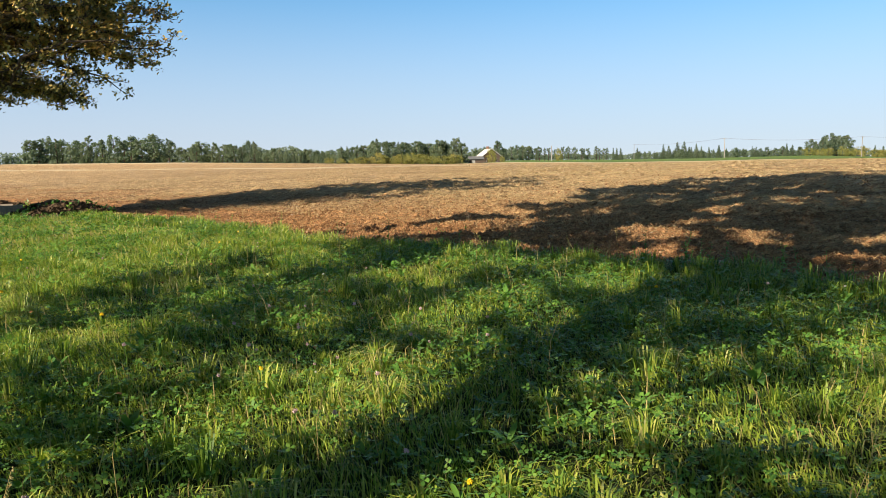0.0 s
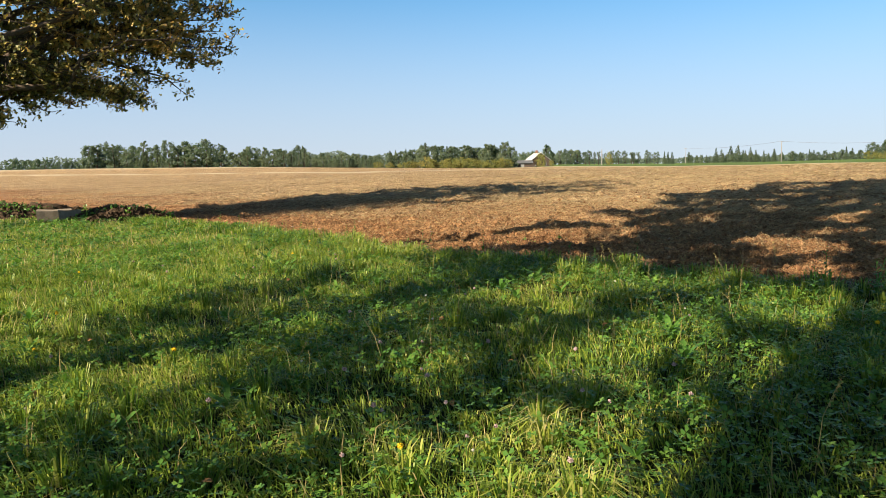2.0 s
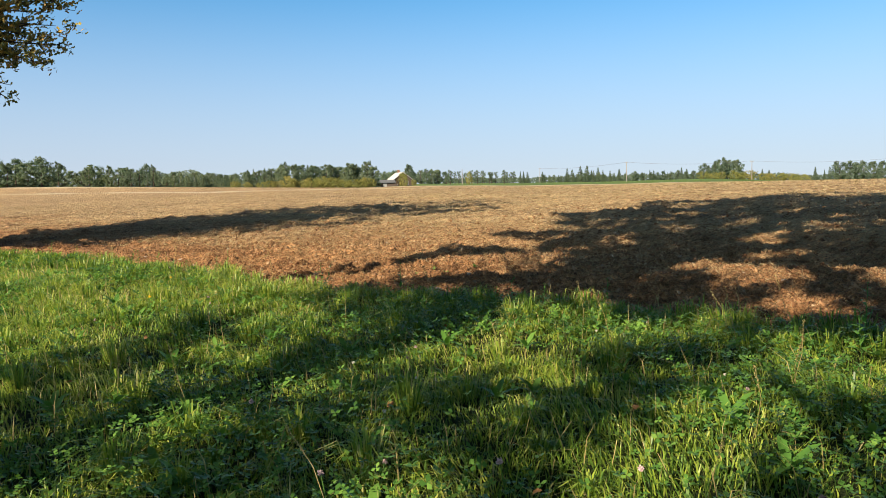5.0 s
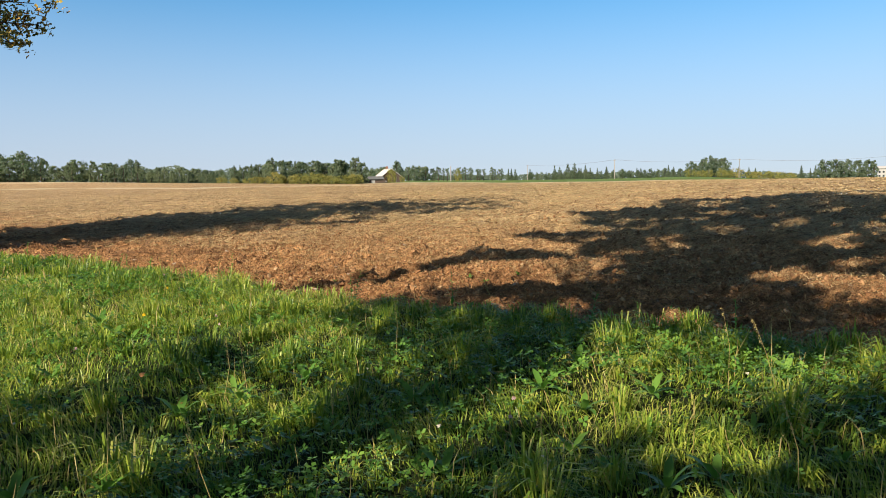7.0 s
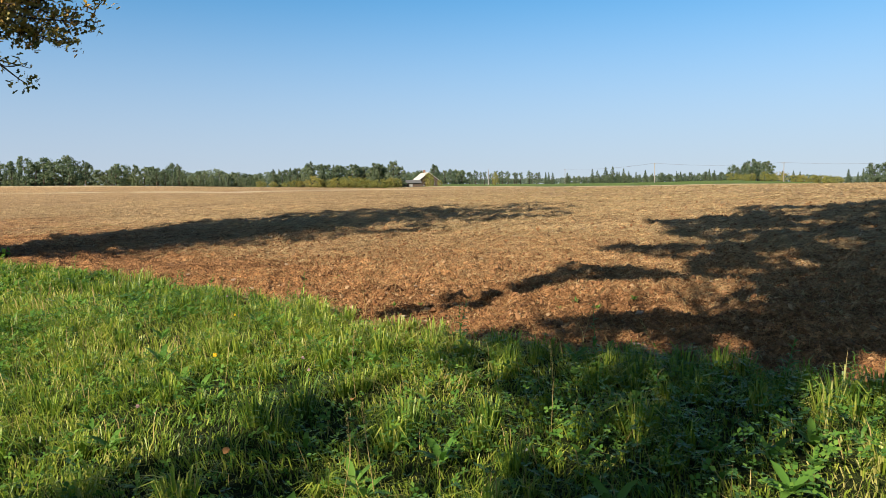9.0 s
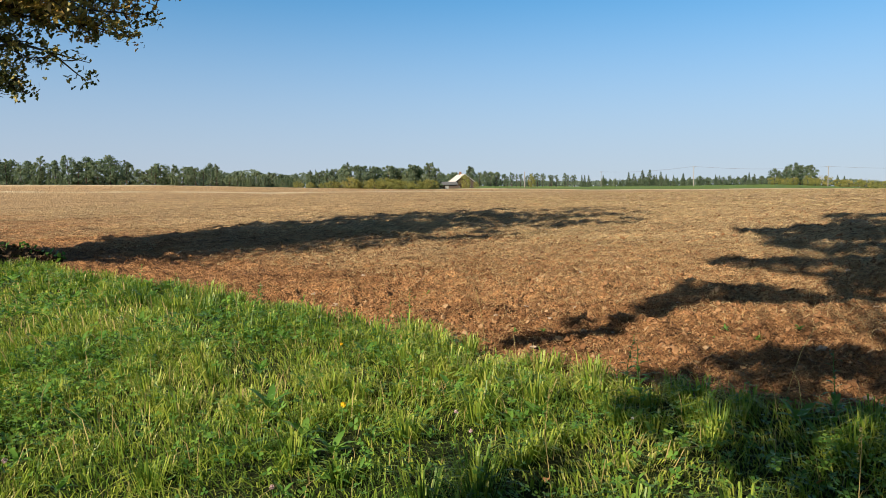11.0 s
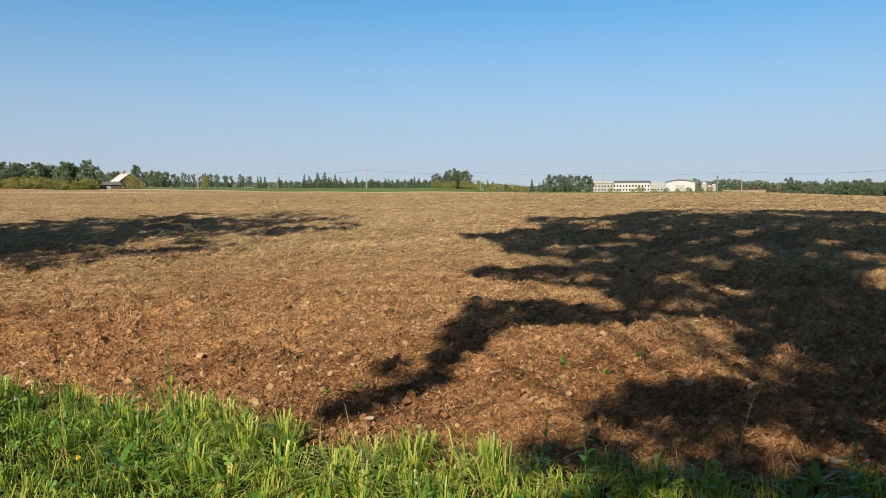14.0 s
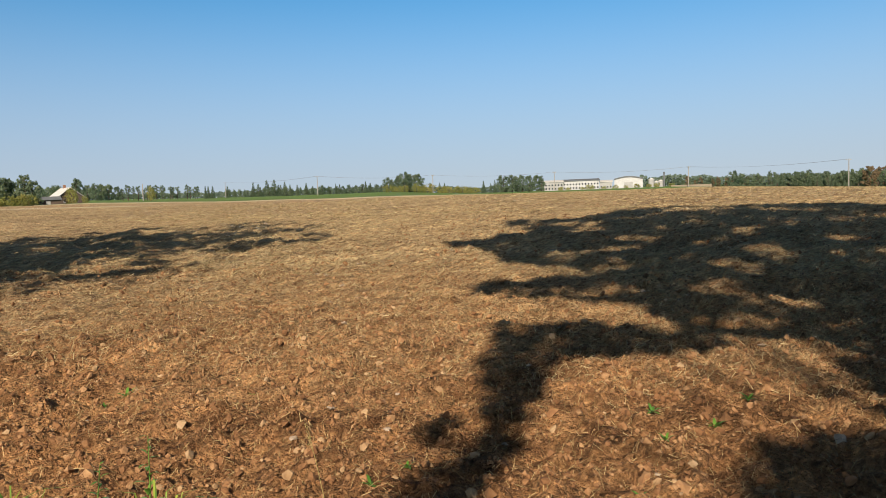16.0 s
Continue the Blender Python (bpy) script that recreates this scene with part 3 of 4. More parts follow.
def lobed_leaves(c, size, rng):
    """Oak leaves: a long blade with two pairs of side lobes, each one island."""
    n = len(c)
    d, f = rng.normal(size=(n, 3)), rng.normal(size=(n, 3)) * 0.55 + (-0.35, -0.5, 0.6)
    f /= np.linalg.norm(f, axis=1)[:, None]
    d -= f * (d * f).sum(1)[:, None]
    d /= np.linalg.norm(d, axis=1)[:, None]
    e = np.cross(f, d)
    L = size * rng.uniform(0.7, 1.3, (n, 1))
    at = lambda u, w, h: c + (d * u + e * w + f * h) * L
    ring = [at(-0.55, 0, 0), at(-0.2, 0.24, 0.05), at(0.0, 0.1, 0.02), at(0.26, 0.36, 0.09), at(0.55, 0, 0), at(0.26, -0.36, 0.09), at(0.0, -0.1, 0.02), at(-0.2, -0.24, 0.05)]
    k = np.arange(n)[:, None] * 8
    return np.stack(ring, 1).reshape(-1, 3), np.concatenate([k + np.array(face) for face in ((0, 1, 2, 6), (0, 2, 6, 7), (2, 3, 4, 6), (2, 4, 5, 6))])


# the oak whose crown hangs into view, beside the field edge
def oak_tree():
    rng = np.random.default_rng(5)
    bx, by = -15.6, 13.4
    bz = float(ground_z(bx, by))
    thing = tagged(new("oak_tree"), "old oak with browning green leaves, spreading limbs over the grass", "tree")
    thing.matrix_basis = pose(bx, by, bz)
    trunk = [(0, 0, -0.3), (0.1, 0.05, 1.2), (0.3, 0.1, 2.6), (0.6, 0.3, 4.4), (1.0, 0.4, 7.0), (1.2, 0.5, 10.5)]
    tubes = [tube(trunk, [0.62, 0.46, 0.40, 0.32, 0.2, 0.06], 12)]
    centre, reach, tall = np.array([4.3, 1.6, 8.7]), 6.1, 4.9
    low_boughs = [(8.8, 2.5, 4.5), (9.0, 2.6, 5.4), (8.1, 2.2, 4.0), (6.9, 2.1, 3.6), (5.9, 1.9, 3.8), (4.9, 1.5, 3.5), (4.5, 1.2, 3.3), (3.7, 0.7, 3.0), (7.6, 2.4, 4.7), (8.8, 3.0, 6.1), (6.5, 1.9, 3.6), (7.2, 1.7, 3.4), (8.5, 2.8, 5.1), (9.0, 2.8, 5.0), (8.7, 3.0, 5.8), (8.9, 3.2, 6.6), (8.3, 2.6, 4.6), (8.4, 3.4, 6.2)]
    twigs, spots = [], []
    for k in range(44 + len(low_boughs)):
        a = k * 2.399963
        up = min(-0.78 + 1.72 * (k + 0.5) / 44, 0.94)
        flat = math.sqrt(max(0.0, 1 - up * up))
        tip = centre + np.array([flat * math.cos(a) * reach, flat * math.sin(a) * reach, up * (tall if up < 0 else 6.6)]) * rng.uniform(0.86, 1.0)
        start = np.array(trunk[3]) * (1 - max(0, up)) + np.array(trunk[4]) * max(0, up)
        if up < -0.3:
            start = np.array(trunk[2])
        drooping = k >= 44
        if drooping:
            start, tip = np.array(trunk[2]) * 0.6 + np.array(trunk[3]) * 0.4, np.array(low_boughs[k - 44])
        pts = limb(start, tip, 0.9 if drooping else 0.5, rng, 7)
        tubes.append(tube(pts, list(np.linspace(0.16, 0.006, 8)), 7))
        for j in range(24 if drooping else 30):
            t = rng.uniform(0.5 if drooping else 0.28, 1.0)
            i = min(int(t * 7), 6)
            p = pts[i] + (pts[i + 1] - pts[i]) * (t * 7 - i)
            e = p + rng.normal(size=3) * ((0.5, 0.5, 0.25) if drooping else (1.05, 1.05, 0.6)) * rng.uniform(0.5, 1.2)
            rel = (e - centre) / (reach, reach, tall if e[2] < centre[2] else 6.6)
            if np.linalg.norm(rel) > 1.04 and not drooping:
                e = centre + rel / np.linalg.norm(rel) * 1.02 * (reach, reach, tall if e[2] < centre[2] else 6.6)
            twigs.append(tube(limb(p, e, -0.05, rng, 3), [0.022, 0.016, 0.011, 0.006], 4))
            spots.append((p, e, drooping))
    part("trunk", join_tubes(tubes), BARK, thing)
    part("fine_branching", join_tubes(twigs), BARK, thing)
    centres, sizes = [], []
    for p, e, drooping in spots:
        seen = (e - centre)[0] * 0.55 - (e - centre)[1] * 0.83 > -1.5 and e[2] < 8.5
        for _ in range((6 if drooping else 4) if seen else 2):
            tip = p + (e - p) * rng.uniform(0.1, 1.05) + rng.normal(size=3) * (0.12, 0.12, 0.09)
            n = int(rng.uniform(5, 8))
            centres.append(tip + rng.normal(size=(n, 3)) * 0.075)
            sizes.append(np.full((n, 1), 0.12 if seen else 0.30))
    c = np.concatenate(centres)
    v, q = lobed_leaves(c, np.concatenate(sizes), rng)
    part("crown", quick_mesh("crown", v, q), OAK_LEAF, thing)


oak_tree()


# two tall trees behind the path, whose shade lies over grass and field
# leafy masses of their crowns, by the outline of the shade they cast (across, along)
SHADE = [
    [(-9.1, 22.8), (-7.0, 24.5), (-5.6, 28.3), (-1.1, 28.6), (1.8, 27.7), (6.4, 26.0), (8.6, 21.0), (7.4, 16.0), (9.0, 11.0), (7.2, 7.0), (8.2, 5.2), (-1.0, 5.2), (-2.2, 6.6), (-2.5, 8.7), (-3.2, 8.6), (-3.7, 9.0),
     (-4.2, 9.1), (-4.7, 9.6), (-5.2, 10.8), (-6.4, 10.9), (-7.5, 11.7), (-5.9, 13.1), (-7.0, 13.8), (-8.1, 16.0), (-9.3, 17.5), (-7.5, 19.3)],
    [(-6.2, 5.2), (-6.3, 6.6), (-6.2, 7.4), (-6.4, 8.4), (-6.6, 9.6), (-6.2, 9.5), (-5.5, 9.8), (-4.8, 9.5), (-4.5, 8.6), (-5.0, 8.2), (-5.7, 8.2), (-5.8, 7.0), (-5.75, 5.7)],
    [(-4.7, 5.9), (-4.5, 6.7), (-3.8, 6.9), (-3.4, 7.6), (-3.7, 8.5), (-2.3, 8.8), (-2.1, 5.3), (-3.8, 5.3)],
    [(-4.2, -0.9), (-4.1, 0.6), (-4.3, 1.3), (-4.7, 2.3), (-5.0, 3.4), (-4.1, 3.45), (-3.6, 2.75), (-3.0, 2.8), (-2.6, 2.9), (-2.9, 3.7), (-3.8, 3.9), (-4.5, 4.1),
     (-5.0, 4.8), (-4.9, 5.4), (8.2, 5.4), (6.8, 3.0), (7.8, 1.0), (6.0, -1.4), (6.8, -3.0), (2.0, -3.6), (-1.0, -2.8), (-3.4, -3.4)],
]
# gaps between the boughs, where the sun comes through: across, along, half width, half length
SUNLIT = [(1.6, 0.1, 0.55, 0.9), (1.1, 0.8, 0.3, 0.3), (0.7, 1.75, 0.32, 0.35), (-1.3, -0.4, 0.5, 0.65), (3.3, 0.6, 0.48, 1.2), (3.4, 3.3, 0.6, 0.45), (4.2, 4.1, 0.5, 0.35), (0.5, 3.6, 0.35, 0.3),
          (-1.2, 3.6, 0.35, 0.6), (-0.55, 2.9, 0.3, 0.3), (-0.6, 4.4, 0.45, 0.25), (1.0, 3.9, 0.4, 0.3), (1.5, 2.5, 0.35, 0.25), (-3.15, 3.05, 0.35, 0.45), (0.6, 2.7, 0.2, 0.2), (-0.2, 1.2, 0.2, 0.25)]
SUNLIT_FIELD = [(-5.4, 17.8, 0.5, 0.4), (-3.8, 10.8, 0.4, 0.4), (-3.4, 9.8, 0.3, 0.3), (-4.0, 9.9, 0.3, 0.3), (-3.5, 7.2, 0.35, 0.4), (-1.5, 8.5, 0.6, 0.35), (-0.6, 8.1, 0.4, 0.35), (0.4, 8.6, 0.4, 0.35),
                (0.2, 6.2, 0.35, 0.3), (-1.8, 11.6, 0.35, 0.3), (1.8, 10.4, 0.35, 0.35), (-2.9, 15.6, 0.4, 0.25), (2.6, 7.4, 0.5, 0.3)]


def within(a, s, outline):
    hit = np.zeros(len(a), bool)
    for (a0, s0), (a1, s1) in zip(outline, outline[1:] + outline[:1]):
        cross = (s0 > s) != (s1 > s)
        hit ^= cross & (a < (a1 - a0) * (s - s0) / (s1 - s0 + 1e-12) + a0)
    return hit


def crown_points(rng, n):
    """Where the leaves' shade falls: inside the masses, out of the gaps, thinner here and there."""
    a, s = rng.uniform(-9.8, 9.4, n), rng.uniform(-3.8, 29.0, n)
    u = a + 0.5 * (fractal(a, s, 0.9, 51, 3) - 0.5)
    v = s + (0.4 + 0.03 * s) * (fractal(a, s, 0.9, 52, 3) - 0.5)
    keep = np.zeros(n, bool)
    for outline in SHADE:
        keep |= within(u, v, outline)
    for g, h, half_a, half_s in SUNLIT + SUNLIT_FIELD:
        keep &= rng.random(n) < np.clip((((u - g) / half_a) ** 2 + ((v - h) / half_s) ** 2 - 0.65) * 0.8, 0.02, 1)
    thick = 0.6 * vnoise(a, s * 0.7, 0.8, 53) + 0.4 * vnoise(a, s * 0.7, 0.28, 54)
    keep &= rng.random(n) < np.clip((thick - np.where(s < 10, 0.27, 0.245)) * 3.6, 0.04, 1) * np.where(s < 0.3, 0.2, np.where(s < 5, np.where(a > 1.8, 0.2, 0.31), np.where(s < 10, np.where(a < -4.5, 0.45, 0.68), 0.75)))
    return a[keep], s[keep]


def shade_tree(trunk_line, along, a, s, seed):
    """A tree with its trunk through (across, height) points, and leaves whose shade falls at a, s."""
    rng = np.random.default_rng(seed)
    bx, by = to_xy(trunk_line[0][0], along)
    base = float(ground_z(bx, by))
    thing = tagged(new("lime_tree"), "tall leafy roadside tree standing behind the path", "tree", "trees behind the path")
    thing.matrix_basis = pose(bx, by, base)
    trunk = [np.array([0.7071 * (q - trunk_line[0][0]), -0.7071 * (q - trunk_line[0][0]), z]) for q, z in trunk_line]
    radii = [0.36, 0.29, 0.25, 0.22, 0.16, 0.04]
    tubes = [tube(trunk, radii, 12)]
    tan_e = math.tan(radians(SUN_ELEV))
    n = len(a)
    stand = -7.0 + 0.125 * s + rng.normal(size=n) * 0.7
    gx, gy = to_xy(a, s)
    z = land(gx, gy) + np.where(s < 5, 0.11, 0.0) + (s - stand) * tan_e
    x, y = to_xy(a, stand)
    p = np.stack([x - bx, y - by, z - base], -1)
    for k in rng.choice(n, 90, replace=False):
        low = min(max(p[k, 2] * 0.6, 2.6), 13.0)
        i = max(i for i in range(len(trunk) - 1) if trunk[i][2] <= low)
        t = min((low - trunk[i][2]) / (trunk[i + 1][2] - trunk[i][2]), 1)
        tubes.append(tube(limb(trunk[i] + (trunk[i + 1] - trunk[i]) * t, p[k], 0.3, rng, 4), [0.06, 0.045, 0.032, 0.02, 0.01], 5))
    part("trunk", join_tubes(tubes), BARK, thing)
    v, q = leaves(p, 0.22, rng)
    part("crown", quick_mesh("crown", v, q), HAZY_WOOD_LEAF, thing)


CROWN_A, CROWN_S = crown_points(np.random.default_rng(41), 250000)
FIRST = CROWN_A + 1.2 * (fractal(CROWN_A, CROWN_S, 2.0, 57) - 0.5) < -1.8
shade_tree([(-2.2, -0.3), (-2.2, 3.0), (-2.25, 6.0), (-2.2, 9.0), (-2.4, 13.0), (-2.6, 19.0)], -6.5, CROWN_A[FIRST], CROWN_S[FIRST], 41)
shade_tree([(3.3, -0.3), (3.1, 2.4), (2.75, 4.2), (2.1, 6.1), (1.4, 10.0), (1.0, 18.0)], -7.0, CROWN_A[~FIRST], CROWN_S[~FIRST], 42)

# ---------------------------------------------------------------- far buildings, poles and wires
def box(bm, x0, x1, y0, y1, z0, z1):
    v = [bm.verts.new(p) for p in ((x0, y0, z0), (x1, y0, z0), (x1, y1, z0), (x0, y1, z0), (x0, y0, z1), (x1, y0, z1), (x1, y1, z1), (x0, y1, z1))]
    for f in ((3, 2, 1, 0), (4, 5, 6, 7), (0, 1, 5, 4), (1, 2, 6, 5), (2, 3, 7, 6), (3, 0, 4, 7)):
        bm.faces.new([v[i] for i in f])
    return bm


def one_box(*size):
    return box(bmesh.new(), *size)


def slab(points, thick):
    """A flat plate through four corners with a thickness."""
    bm = bmesh.new()
    p = [Vector(q) for q in points]
    n = (p[1] - p[0]).cross(p[3] - p[0]).normalized() * thick
    a, b = [bm.verts.new(q) for q in p], [bm.verts.new(q + n) for q in p]
    bm.faces.new(a[::-1])
    bm.faces.new(b)
    for i in range(4):
        bm.faces.new((a[i], a[(i + 1) % 4], b[(i + 1) % 4], b[i]))
    return bm


def prism(x0, x1, y0, y1, z0, z1):
    """A gable block: ridge along y."""
    bm = bmesh.new()
    m = (x0 + x1) / 2
    v = [bm.verts.new(p) for p in ((x0, y0, z0), (x1, y0, z0), (m, y0, z1), (x0, y1, z0), (x1, y1, z0), (m, y1, z1))]
    for f in ((0, 1, 2), (5, 4, 3), (0, 3, 4, 1), (1, 4, 5, 2), (2, 5, 3, 0)):
        bm.faces.new([v[i] for i in f])
    return bm


def window(parent, x, y, z, w, h, mat=None):
    f = part("window", one_box(x - w / 2 - 0.12, x + w / 2 + 0.12, y - 0.06, y + 0.1, z - 0.12, z + h + 0.12), mat or WHITE_WALL, parent)
    part("pane", one_box(x - w / 2, x + w / 2, y - 0.10, y - 0.05, z, z + h), WINDOW_GLASS, f)


def flat_building(name, az, dist, wide, deep, high, wall, roof_mat, rows_n, cols, label, lift=-0.4):
    b = tagged(new(name), label, "building")
    part("wall", one_box(-wide / 2, wide / 2, 0, deep, -1.5, high), wall, b)
    part("roof", slab([(-wide / 2 - 0.5, -0.5, high + 0.004), (wide / 2 + 0.5, -0.5, high + 0.004), (wide / 2 + 0.5, deep + 0.5, high + 1.2), (-wide / 2 - 0.5, deep + 0.5, high + 1.2)], 0.45), roof_mat, b)
    for i in range(rows_n):
        for k in range(cols):
            window(b, -wide / 2 + wide * (k + 0.5) / cols, 0, 1.2 + i * (high - 1.5) / max(rows_n, 1), wide / cols * 0.5, 1.3)
    return place(b, az, dist, 1.0, -az, lift)


flat_building("office_block", 37.45, 560, 16.0, 11, 6.6, GREY_WALL, PALE_ROOF, 2, 7, "grey two-storey works building behind the field's crest")
flat_building("workshop_hall", 39.6, 562, 26.5, 14, 6.9, WHITE_WALL, DARK_ROOF, 2, 12, "long white workshop with windows and a dark roof")
flat_building("annex_building", 41.45, 566, 9.0, 9, 5.4, GREY_WALL, PALE_ROOF, 1, 4, "small grey annex beside the white workshop")


def storage_shed():
    b = tagged(new("storage_shed"), "large white storage shed with an arched dark roof", "building")
    part("wall", one_box(-10.2, 10.2, 0, 24, -1.5, 6.4), WHITE_WALL, b)
    bm = bmesh.new()
    ring = [(-10.5 + 21.0 * k / 12, 6.4 + 2.3 * math.sin(math.pi * (0.08 + 0.84 * k / 12)) - 0.5) for k in range(13)]
    low, high = [], []
    for y in (-0.4, 24.4):
        low.append([bm.verts.new((x, y, z)) for x, z in ring])
        high.append([bm.verts.new((x, y, z + 0.9)) for x, z in ring])
    for k in range(12):
        bm.faces.new((low[0][k], low[0][k + 1], high[0][k + 1], high[0][k]))
        bm.faces.new((high[0][k], high[0][k + 1], high[1][k + 1], high[1][k]))
        bm.faces.new((low[1][k + 1], low[1][k], high[1][k], high[1][k + 1]))
        bm.faces.new((low[0][k + 1], low[0][k], low[1][k], low[1][k + 1]))
    part("roof", bm, DARK_ROOF, b)
    bm = bmesh.new()
    face = [bm.verts.new((x, -0.02, z)) for x, z in ring] + [bm.verts.new((10.2, -0.02, 6.0)), bm.verts.new((-10.2, -0.02, 6.0))]
    bm.faces.new(face)
    part("gable", bm, WHITE_WALL, b)
    part("gate", one_box(-3.2, 3.2, -0.08, -0.01, -1.0, 4.6), GREY_WALL, b, "grey sliding gate")
    place(b, 43.1, 568, 1.0, -43.1, -0.2)


storage_shed()


def silo(az, dist, r, h):
    s = tagged(new("storage_tank"), "pale steel storage tank beside the shed", "tank", "tanks beside the shed")
    bm = bmesh.new()
    bmesh.ops.create_cone(bm, cap_ends=True, segments=20, radius1=r, radius2=r, depth=h, matrix=Matrix.Translation((0, 0, h / 2 - 0.8)))
    part("drum", bm, GREY_WALL, s)
    bm = bmesh.new()
    bmesh.ops.create_cone(bm, cap_ends=True, segments=20, radius1=r * 1.05, radius2=r * 0.2, depth=r * 0.5, matrix=Matrix.Translation((0, 0, h - 0.8 + r * 0.25)))
    part("cap", bm, PALE_ROOF, s)
    place(s, az, dist)


silo(44.75, 565, 2.2, 6.4)
silo(45.1, 560, 1.6, 4.6)
silo(45.4, 566, 1.8, 5.2)


def chimney():
    c = tagged(new("chimney_stack"), "slim dark chimney beside the works", "chimney")
    part("stack", join_tubes([tube([(0, 0, -1), (0, 0, 5), (0, 0, 10.6)], [0.75, 0.6, 0.5], 12)]), DARK_ROOF, c)
    part("rim", join_tubes([tube([(0, 0, 10.3), (0, 0, 10.75)], [0.62, 0.62], 12)]), DARK_ROOF, c)
    place(c, 45.65, 565)


chimney()


def farmhouse():
    b = tagged(new("farmhouse"), "small farmhouse with pale roof slopes and a rusty gable", "house")
    part("wall", one_box(-4.0, 4.0, 0, 9, -1.2, 1.5), BROWN_WOOD, b)
    part("gable", prism(-4.0, 4.0, 0.0, 9, 1.502, 4.4), BROWN_WOOD, b)
    left = part("roof", slab([(-4.6, -0.5, 1.15), (0.0, -0.5, 4.55), (0.0, 9.5, 4.55), (-4.6, 9.5, 1.15)], 0.14), PALE_ROOF, b, "pale fibre-cement roof slope")
    part("chimney", one_box(-0.35, 0.35, 5.2, 5.9, 3.9, 5.6), RED_ROOF, left)
    part("roof", slab([(0.0, -0.5, 4.556), (4.6, -0.5, 1.15), (4.6, 9.5, 1.15), (0.0, 9.5, 4.556)], 0.14), PALE_ROOF, b)
    window(b, -1.6, 0, 0.1, 0.9, 1.0)
    window(b, 1.5, 0, 0.1, 0.9, 1.0)
    place(b, 2.25, 228, 0.86, 14, 0.3)
    s = tagged(new("low_barn"), "low dark wooden barn beside the farmhouse", "barn")
    part("wall", one_box(-3.4, 3.4, 0, 4.5, -1.0, 1.2), BROWN_WOOD, s)
    part("roof", slab([(-3.7, -0.4, 1.1), (3.7, -0.4, 1.1), (3.7, 2.3, 2.1), (-3.7, 2.3, 2.1)], 0.12), DARK_ROOF, s)
    part("roof", slab([(-3.7, 2.3, 2.1), (3.7, 2.3, 2.1), (3.7, 4.9, 1.1), (-3.7, 4.9, 1.1)], 0.12), DARK_ROOF, s)
    part("door", one_box(-0.6, 0.6, -0.06, -0.01, -0.9, 0.9), GREY_WALL, s, "grey plank door")
    place(s, 0.85, 214, 0.85, 6, 0.15)


def low_wall(az, dist, wide, high):
    w = part("low_wall", one_box(-wide / 2, wide / 2, 0, 0.5, -1.0, high), CONCRETE)
    tagged(w, "long low pale concrete wall beside the works", "wall")
    place(w, az, dist, 1.0, -az)


low_wall(47.2, 345, 17.0, 0.9)
farmhouse()
put_copy(MODELS["broad"][1], 2.7, 246, 0.72, 40, 0.9)
put_copy(MODELS["bush"][0], 2.3, 215, 0.40, 200, 0.5)
put_copy(MODELS["russet"][0], 2.0, 216, 0.30, 200, 1.3)
put_copy(MODELS["bush"][0], 3.1, 222, 0.2, 200, 0.6)
put_copy(MODELS["bush"][1], 7.4, 256, 0.44, 80, 0.36)
row("bush", 37.4, 46.4, 535, 2.6, 9, 0.3)
row("broad", 44.6, 46.6, 600, 6.5, 4, 0.2)

POLES = [(6.85, 250, 5.2), (12.75, 450, 9.0), (19.3, 335, 8.6), (28.05, 340, 8.2), (37.3, 340, 8.6), (47.0, 335, 8.6), (57.1, 272, 9.0)]


def utility_pole(az, dist, high, arm):
    p = tagged(new("utility_pole"), "grey wooden power pole at the field's edge", "pole", "power poles")
    part("shaft", join_tubes([tube([(0, 0, -1.2), (0, 0, high * 0.5), (0.04, 0, high)], [0.17, 0.15, 0.12], 8)]), POLE_WOOD, p)
    if arm:
        part("crossarm", one_box(-0.75, 0.75, -0.2, -0.1, high - 0.45, high - 0.33), POLE_WOOD, p)
        for x in (-0.65, 0.0, 0.65):
            part("insulator", join_tubes([tube([(x, -0.15, high - 0.33), (x, -0.15, high - 0.12)], [0.05, 0.04], 6)]), GREY_WALL, p)
    place(p, az, dist, 1.0, -az)
    return p.matrix_basis.translation + Vector((0, 0, high - 0.12))


TOPS = [utility_pole(az, d, h, k > 0) for k, (az, d, h) in enumerate(POLES)]
for a, b in zip(TOPS[1:-1], TOPS[2:]):
    for side in (-0.65, 0.65):
        way = (b - a).normalized()
        off = Vector((way.y, -way.x, 0)) * side
        pts = [a + (b - a) * t + off - Vector((0, 0, 1.1 * 4 * t * (1 - t))) for t in np.linspace(0, 1, 15)]
        tagged(part("power_wire", join_tubes([tube(pts, [0.028] * 15, 4)]), WIRE), "thin dark power wire sagging between poles", "wire", "power wires")


